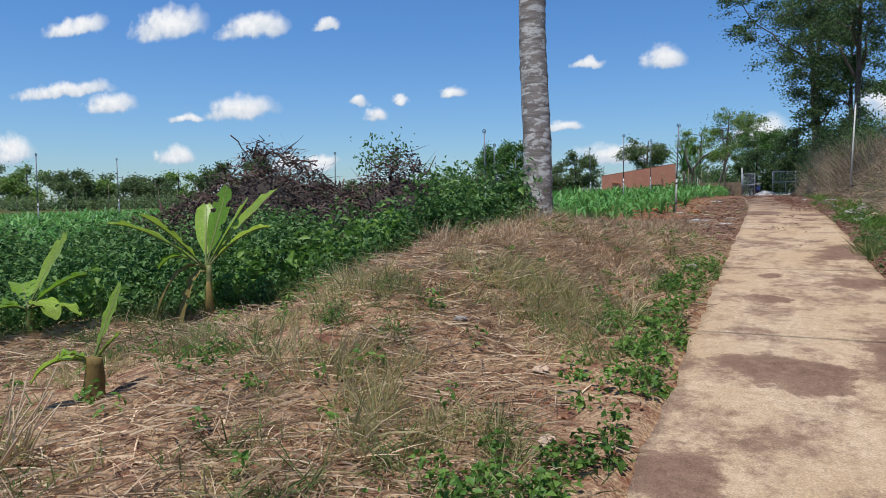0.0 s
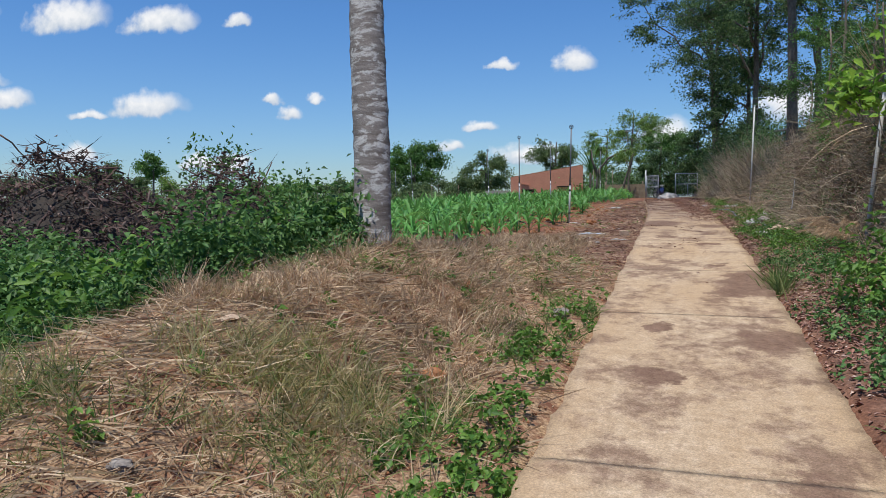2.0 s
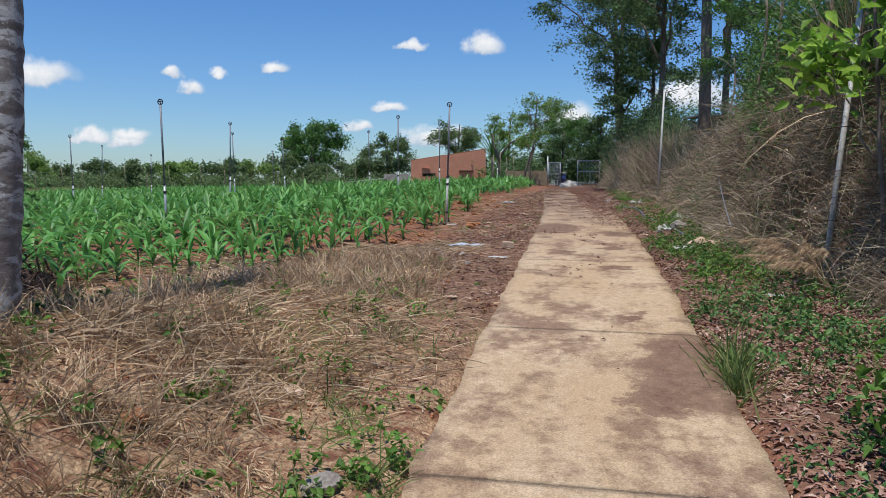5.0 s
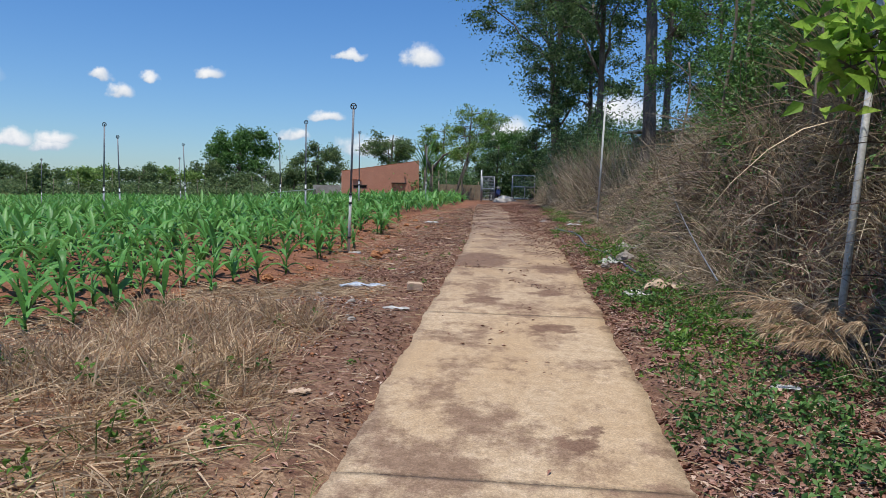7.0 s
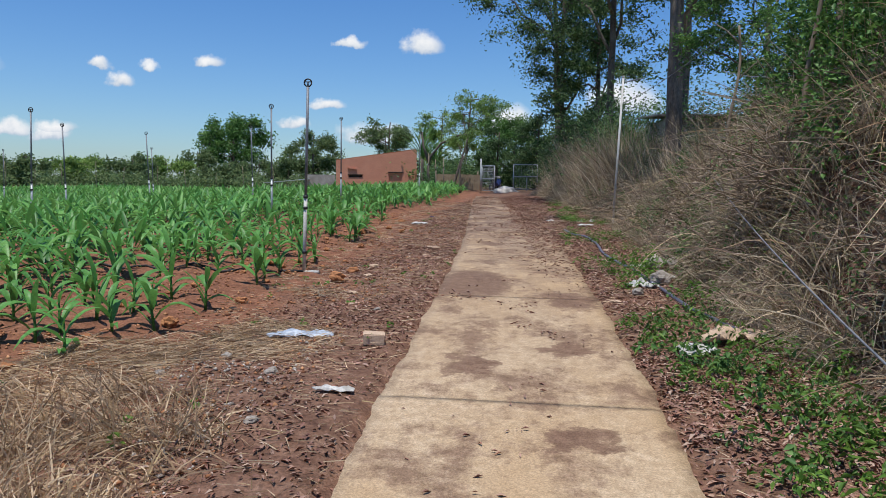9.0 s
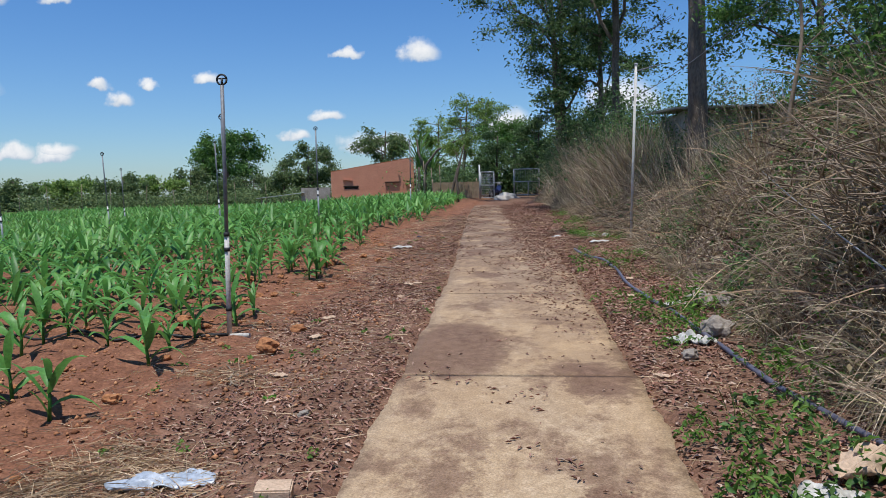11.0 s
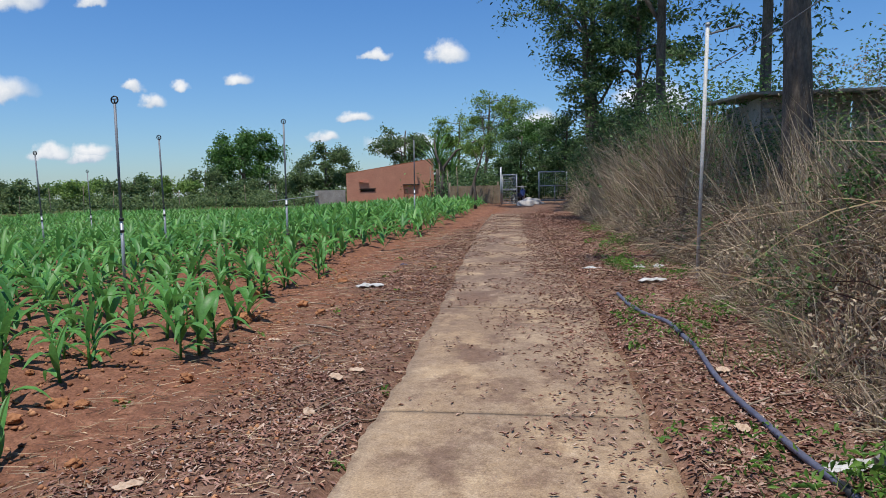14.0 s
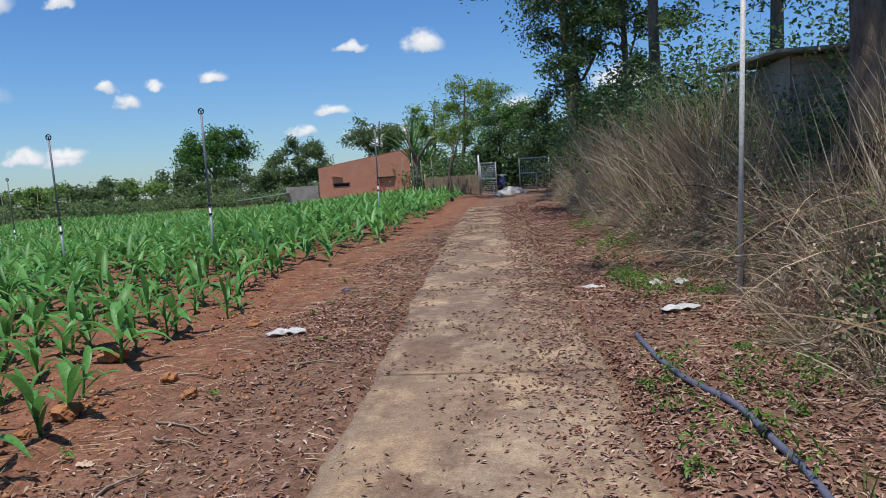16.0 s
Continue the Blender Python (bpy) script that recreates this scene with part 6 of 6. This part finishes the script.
shed()
cx, cy = scatter(16, 3.4, 6.2, 29.6, 31.0)
clump_stuff("shed_vines", cx, cy, 75, 0.25, 0.55, 0.7, 1.5, 0.07, M_TREE_BROAD, "green vines hanging before the metal shed", 0.5, "vines", rng.uniform(2.9, 3.9, len(cx)))
cx, cy = scatter(26, 3.2, 6.6, 29.4, 31.0)
clump_stuff("dry_vines", cx, cy, 75, 0.25, 0.6, 0.6, 1.4, 0.06, M_DRY, "tangle of dead brown vines over the metal shed", 0.4, "vines", rng.uniform(2.5, 4.0, len(cx)))
x, y = scatter(45, 2.5, 4.2, 25.5, 30.5)
tuft_stuff("shed_grass", x, y, 20, "thin tall dry grass before the metal shed", M_DRY, (0.0, 0.0, 1.0), 0.2, 1.0, 1.9, 0.012, (0.0, 0.35), 0.12)


# ---- hose, pipes and rubbish along the verges ----
def hose():
    way = [(1.95, 17.6), (1.80, 18.6), (1.70, 19.6), (1.55, 20.7), (1.43, 21.8), (1.33, 22.8), (1.30, 23.7), (1.22, 24.4), (1.02, 25.0), (0.93, 25.6), (0.90, 26.2)]
    p = np.array(way)
    s = np.linspace(0, len(p) - 1, 90)
    x, y = np.interp(s, range(len(p)), p[:, 0]), np.interp(s, range(len(p)), p[:, 1])
    k = np.hanning(11) / np.hanning(11).sum()
    x = np.convolve(np.pad(x, 5, mode="edge"), k, "valid")
    z = rough_lie(x, y) + 0.024
    z = np.convolve(np.pad(z, 5, mode="edge"), k, "valid")
    h = base("water_hose", pose(0, 0, 0), "long dark grey irrigation hose lying on leaves", "hose")
    tubes("pipe", [(np.stack([x, y, z], -1), 0.020)], M_HOSE, h, sides=12)
    for i in (30, 58):
        tubes("coupling", [([(x[i], y[i], z[i]), (x[i + 1], y[i + 1], z[i + 1])], 0.027)], M_RUBBER, h)


hose()


def field_pipe():
    s = np.linspace(0, 1, 40)
    x = -2.6 - 6.5 * s
    y = 20.12 - 0.15 * np.sin(s * 9) - 0.1 * s
    z = rough_lie(x, y) + 0.012
    h = base("field_pipe", pose(0, 0, 0), "thin black pipe feeding the sprinkler riser", "pipe")
    tubes("pipe", [(np.stack([x, y, z], -1), 0.014)], M_RUBBER, h, sides=8)


field_pipe()


def lump(name, x, y, sx, sy, sz, mat, label, category, group="", rough=0.25, turn=0.0, sink=0.2):
    bm = bmesh.new()
    bmesh.ops.create_icosphere(bm, subdivisions=3, radius=1.0)
    o = Vector((x * 3.1, y * 1.7, 0))
    for v in bm.verts:
        n = noise.noise(v.co * 1.6 + o) * rough * 1.4 + noise.noise(v.co * 5 + o) * rough * 0.4
        v.co = Vector((v.co.x * sx, v.co.y * sy, v.co.z * sz)) * (1 + n)
    ob = part(name, bm, mat)
    ob.matrix_basis = pose(x, y, on_ground(x, y) + sz * (1 - sink) - 0.005, 0, 0, turn)
    return tagged(ob, label, category, group)


for x, y, r in ((-1.48, 7.0, 0.11), (-2.03, 19.6, 0.10), (-2.05, 20.45, 0.07), (-3.2, 20.5, 0.08), (-3.05, 22.0, 0.07), (-2.45, 22.6, 0.06), (-2.9, 24.6, 0.10), (-2.5, 25.2, 0.07),
                (-2.7, 18.4, 0.06), (-2.2, 24.9, 0.06), (-3.3, 25.8, 0.11), (-2.55, 26.9, 0.07), (-2.9, 17.3, 0.08), (-1.9, 9.2, 0.06), (-3.6, 23.2, 0.09), (-2.35, 21.2, 0.045)):
    lump("earth_clod", x, y, r, r * 0.8, r * 0.6, M_STONE, "orange-red clod of dry earth", "clod", "earth clods", 0.35, rng.uniform(0, 180))
for k in range(70):
    y = rng.uniform(14, 30)
    x = corn_edge(y) + rng.uniform(-1.3, 0.5)
    r = rng.uniform(0.018, 0.055)
    lump("earth_clod", x, y, r, r * 0.85, r * 0.6, M_STONE, "orange-red clod of dry earth", "clod", "earth clods", 0.35, rng.uniform(0, 180))
for x, y, r in ((-1.58, 16.15, 0.055), (-1.0, 9.2, 0.09), (1.73, 20.25, 0.16), (-2.2, 5.0, 0.06), (-1.35, 15.2, 0.04), (1.35, 19.5, 0.08), (-1.25, 18.1, 0.04), (-2.0, 16.4, 0.05), (-2.3, 16.0, 0.04)):
    lump("loose_stone", x, y, r, r * 0.75, r * 0.55, M_GREYSTONE, "small dusty grey stone", "stone", "loose stones", 0.3, rng.uniform(0, 180))


def brick():
    bm = bmesh.new()
    box(bm, (0, 0, 0), (0.17, 0.13, 0.09), None, 0.008)
    for v in bm.verts:
        v.co += noise.noise_vector(v.co * 20) * 0.004
    ob = part("brick", bm, M_BRICK)
    ob.matrix_basis = pose(-1.05, 17.0, on_ground(-1.05, 17.0) + 0.045, 2, 3, 12)
    tagged(ob, "pale tan brick lying beside the road", "brick")


brick()


def crumpled(name, x, y, sx, sy, sz, mat, label, category, turn=0.0, folds=9.0):
    """A thin sheet, crumpled and lying on the ground."""
    n = 22
    u, w = np.meshgrid(np.linspace(-1, 1, n), np.linspace(-1, 1, n), indexing="ij")
    ph = x * 7 + y * 3
    ang = np.arctan2(w, u)
    edge = (1 + 0.13 * np.sin(2 * ang + ph) + 0.10 * np.sin(3 * ang + ph * 2) + 0.06 * np.sin(7 * ang)) / np.maximum(1.0, np.hypot(u, w)) ** 0.8
    X, Y = u * sx * edge, w * sy * edge
    Z = sz * (0.5 + 0.35 * np.sin(u * folds * 0.6 + ph + 2 * np.sin(w * 3)) * np.cos(w * folds * 0.5 - ph) + 0.25 * np.sin(u * folds + w * folds * 0.8 + ph)) * (1.1 - 0.6 * np.maximum(np.abs(u), np.abs(w)))
    Z = np.maximum(Z, 0.0) + 0.006
    v = np.stack([X, Y, Z], -1).reshape(-1, 3)
    i, j = np.meshgrid(np.arange(n - 1), np.arange(n - 1), indexing="ij")
    f = np.stack([i * n + j, (i + 1) * n + j, (i + 1) * n + j + 1, i * n + j + 1], -1).reshape(-1, 4)
    ob = mesh_part(name, v, f, mat, smooth=True)
    mod = ob.modifiers.new("thick", "SOLIDIFY")
    mod.thickness = 0.003
    ob.matrix_basis = pose(x, y, on_ground(x, y) + 0.008, 0, 0, turn)
    return tagged(ob, label, category)


crumpled("plastic_bag", -1.69, 17.2, 0.24, 0.11, 0.06, M_BLUEPLASTIC, "flattened pale blue plastic bag on leaf litter", "bag", 15)
crumpled("plastic_scrap", -1.04, 15.8, 0.12, 0.05, 0.03, M_PLASTIC, "small whitish plastic scrap on litter", "scrap", 5)
crumpled("wrapper", -2.1, 26.55, 0.15, 0.11, 0.05, M_PLASTIC, "crumpled silvery plastic wrapper on brown leaves", "wrapper", 30)
crumpled("paper_scrap", 1.9, 13.78, 0.10, 0.05, 0.015, M_PLASTIC, "flat white scrap of paper in weeds", "paper", -10)
crumpled("cloth_sack", 1.42, 17.1, 0.15, 0.13, 0.10, M_PLASTIC, "crumpled dirty white sack on the verge", "sack", 40)
crumpled("old_cloth", 1.78, 17.4, 0.24, 0.13, 0.13, M_BRICK, "bundle of dirty beige cloth on leaves", "cloth", 20)
crumpled("old_sack", 1.46, 19.98, 0.17, 0.13, 0.10, M_PLASTIC, "crumpled dirty white sack beside the hose", "sack", -30)
crumpled("torn_tarpaulin", 1.98, 21.4, 0.22, 0.14, 0.22, M_GREY_WALL, "torn grey plastic sheet at the bank foot", "tarpaulin", 0)
crumpled("plastic_scrap", 1.66, 21.5, 0.17, 0.06, 0.04, M_PLASTIC, "small whitish plastic scrap on litter", "scrap", 15)
crumpled("plastic_scrap", 1.9, 20.6, 0.10, 0.07, 0.03, M_PLASTIC, "small white plastic scrap in weeds", "scrap", 0)
crumpled("paper_scrap", 0.72, 28.15, 0.13, 0.07, 0.04, M_PLASTIC, "white scrap of paper on leaves", "paper", -20)
crumpled("paper_scrap", 1.38, 28.3, 0.10, 0.10, 0.05, M_PLASTIC, "white scrap of paper on leaves", "paper", 20)
crumpled("paper_scrap", 1.37, 26.9, 0.16, 0.10, 0.04, M_PLASTIC, "torn white plastic scrap on leaves", "paper", 30)
crumpled("paper_scrap", 1.62, 28.2, 0.07, 0.08, 0.06, M_PLASTIC, "white scrap of paper on leaves", "paper", 70)
crumpled("purple_scrap", -2.1, 28.6, 0.05, 0.04, 0.03, M_BLUEPAINT, "tiny purple plastic scrap on leaves", "scrap", 0)


def big_leaf(x, y, size, turn, mat=None):
    ob = crumpled("dead_leaf", x, y, size, size * 0.55, size * 0.35, mat or M_BRICK, "large curled pale brown dead leaf", "leaf", turn, 6.0)
    ob["group"] = "large dead leaves"


for x, y, s in ((-1.36, 22.72, 0.085), (-1.30, 23.05, 0.075), (-1.6, 10.3, 0.10), (-1.48, 4.7, 0.10), (-1.35, 22.1, 0.07), (-1.9, 21.0, 0.08), (-1.8, 20.2, 0.08), (-2.3, 23.9, 0.06), (-1.2, 13.2, 0.07),
                (1.25, 22.0, 0.07), (1.4, 23.2, 0.08), (1.05, 19.0, 0.06), (-2.6, 6.4, 0.08), (-3.0, 5.6, 0.09), (-1.1, 3.6, 0.08), (-1.7, 18.9, 0.07)):
    big_leaf(x, y, s, rng.uniform(0, 180))


def stick(x, y, L, turn, r=0.008):
    a = radians(turn)
    s = np.linspace(-0.5, 0.5, 7)
    px, py = x + L * s * math.cos(a) + 0.03 * np.sin(s * 7), y + L * s * math.sin(a) + 0.02 * np.cos(s * 9)
    z = rough_lie(px, py) + 0.015
    b = base("fallen_stick", pose(0, 0, 0), "pale dry fallen stick on the ground", "stick", "fallen sticks")
    tubes("twig", [(np.stack([px, py, z], -1), np.linspace(r, r * 0.5, 7))], M_WOOD, b, sides=6)


for x, y, L, a in ((-2.03, 24.45, 0.45, -20), (-1.97, 23.7, 0.4, 80), (-1.95, 24.25, 0.35, -10), (-2.2, 12.9, 0.4, 60), (-2.5, 16.1, 0.25, 80), (-1.15, 22.4, 0.7, 60), (-1.0, 21.9, 0.8, 75), (-1.75, 23.4, 0.5, 100),
                   (-2.05, 18.9, 0.5, 120), (-1.5, 25.6, 0.5, 20), (-2.4, 25.3, 0.4, 0), (0.5, 20.3, 0.3, 60), (1.5, 24.5, 0.6, 70), (1.6, 22.6, 0.5, 30), (-2.9, 5.3, 0.6, 15), (-2.4, 4.4, 0.7, -20), (-0.1, 17.2, 0.25, 100)):
    stick(x, y, L, a)


def straw_stalks():
    t = base("straw_stalks", pose(-3.45, 2.2, on_ground(-3.45, 2.2) - 0.02), "leaning bunch of pale dry stalks", "straw")
    for k in range(14):
        d = np.array([rng.uniform(-0.1, 0.35), rng.uniform(-0.15, 0.15), rng.uniform(0.3, 0.55)])
        o = np.array([rng.uniform(-0.1, 0.1), rng.uniform(-0.1, 0.1), 0])
        tubes("stalk", [([o, o + d * 0.5, o + d + np.array([0.02, 0, -0.03])], [0.006, 0.005, 0.003])], M_STRAW, t, sides=5)


straw_stalks()

# leaves on the far end of the verge, where the road bends away from it
x, y = scatter(16000, -1.2, 0.12, 31, 50, lambda x, y: off_road(x, y, 0.0) * (x > road_x(y)) * ease(50, 42, y))
litter("fallen_leaves", x, y, 0.050, "reddish brown fallen leaves near the gate")
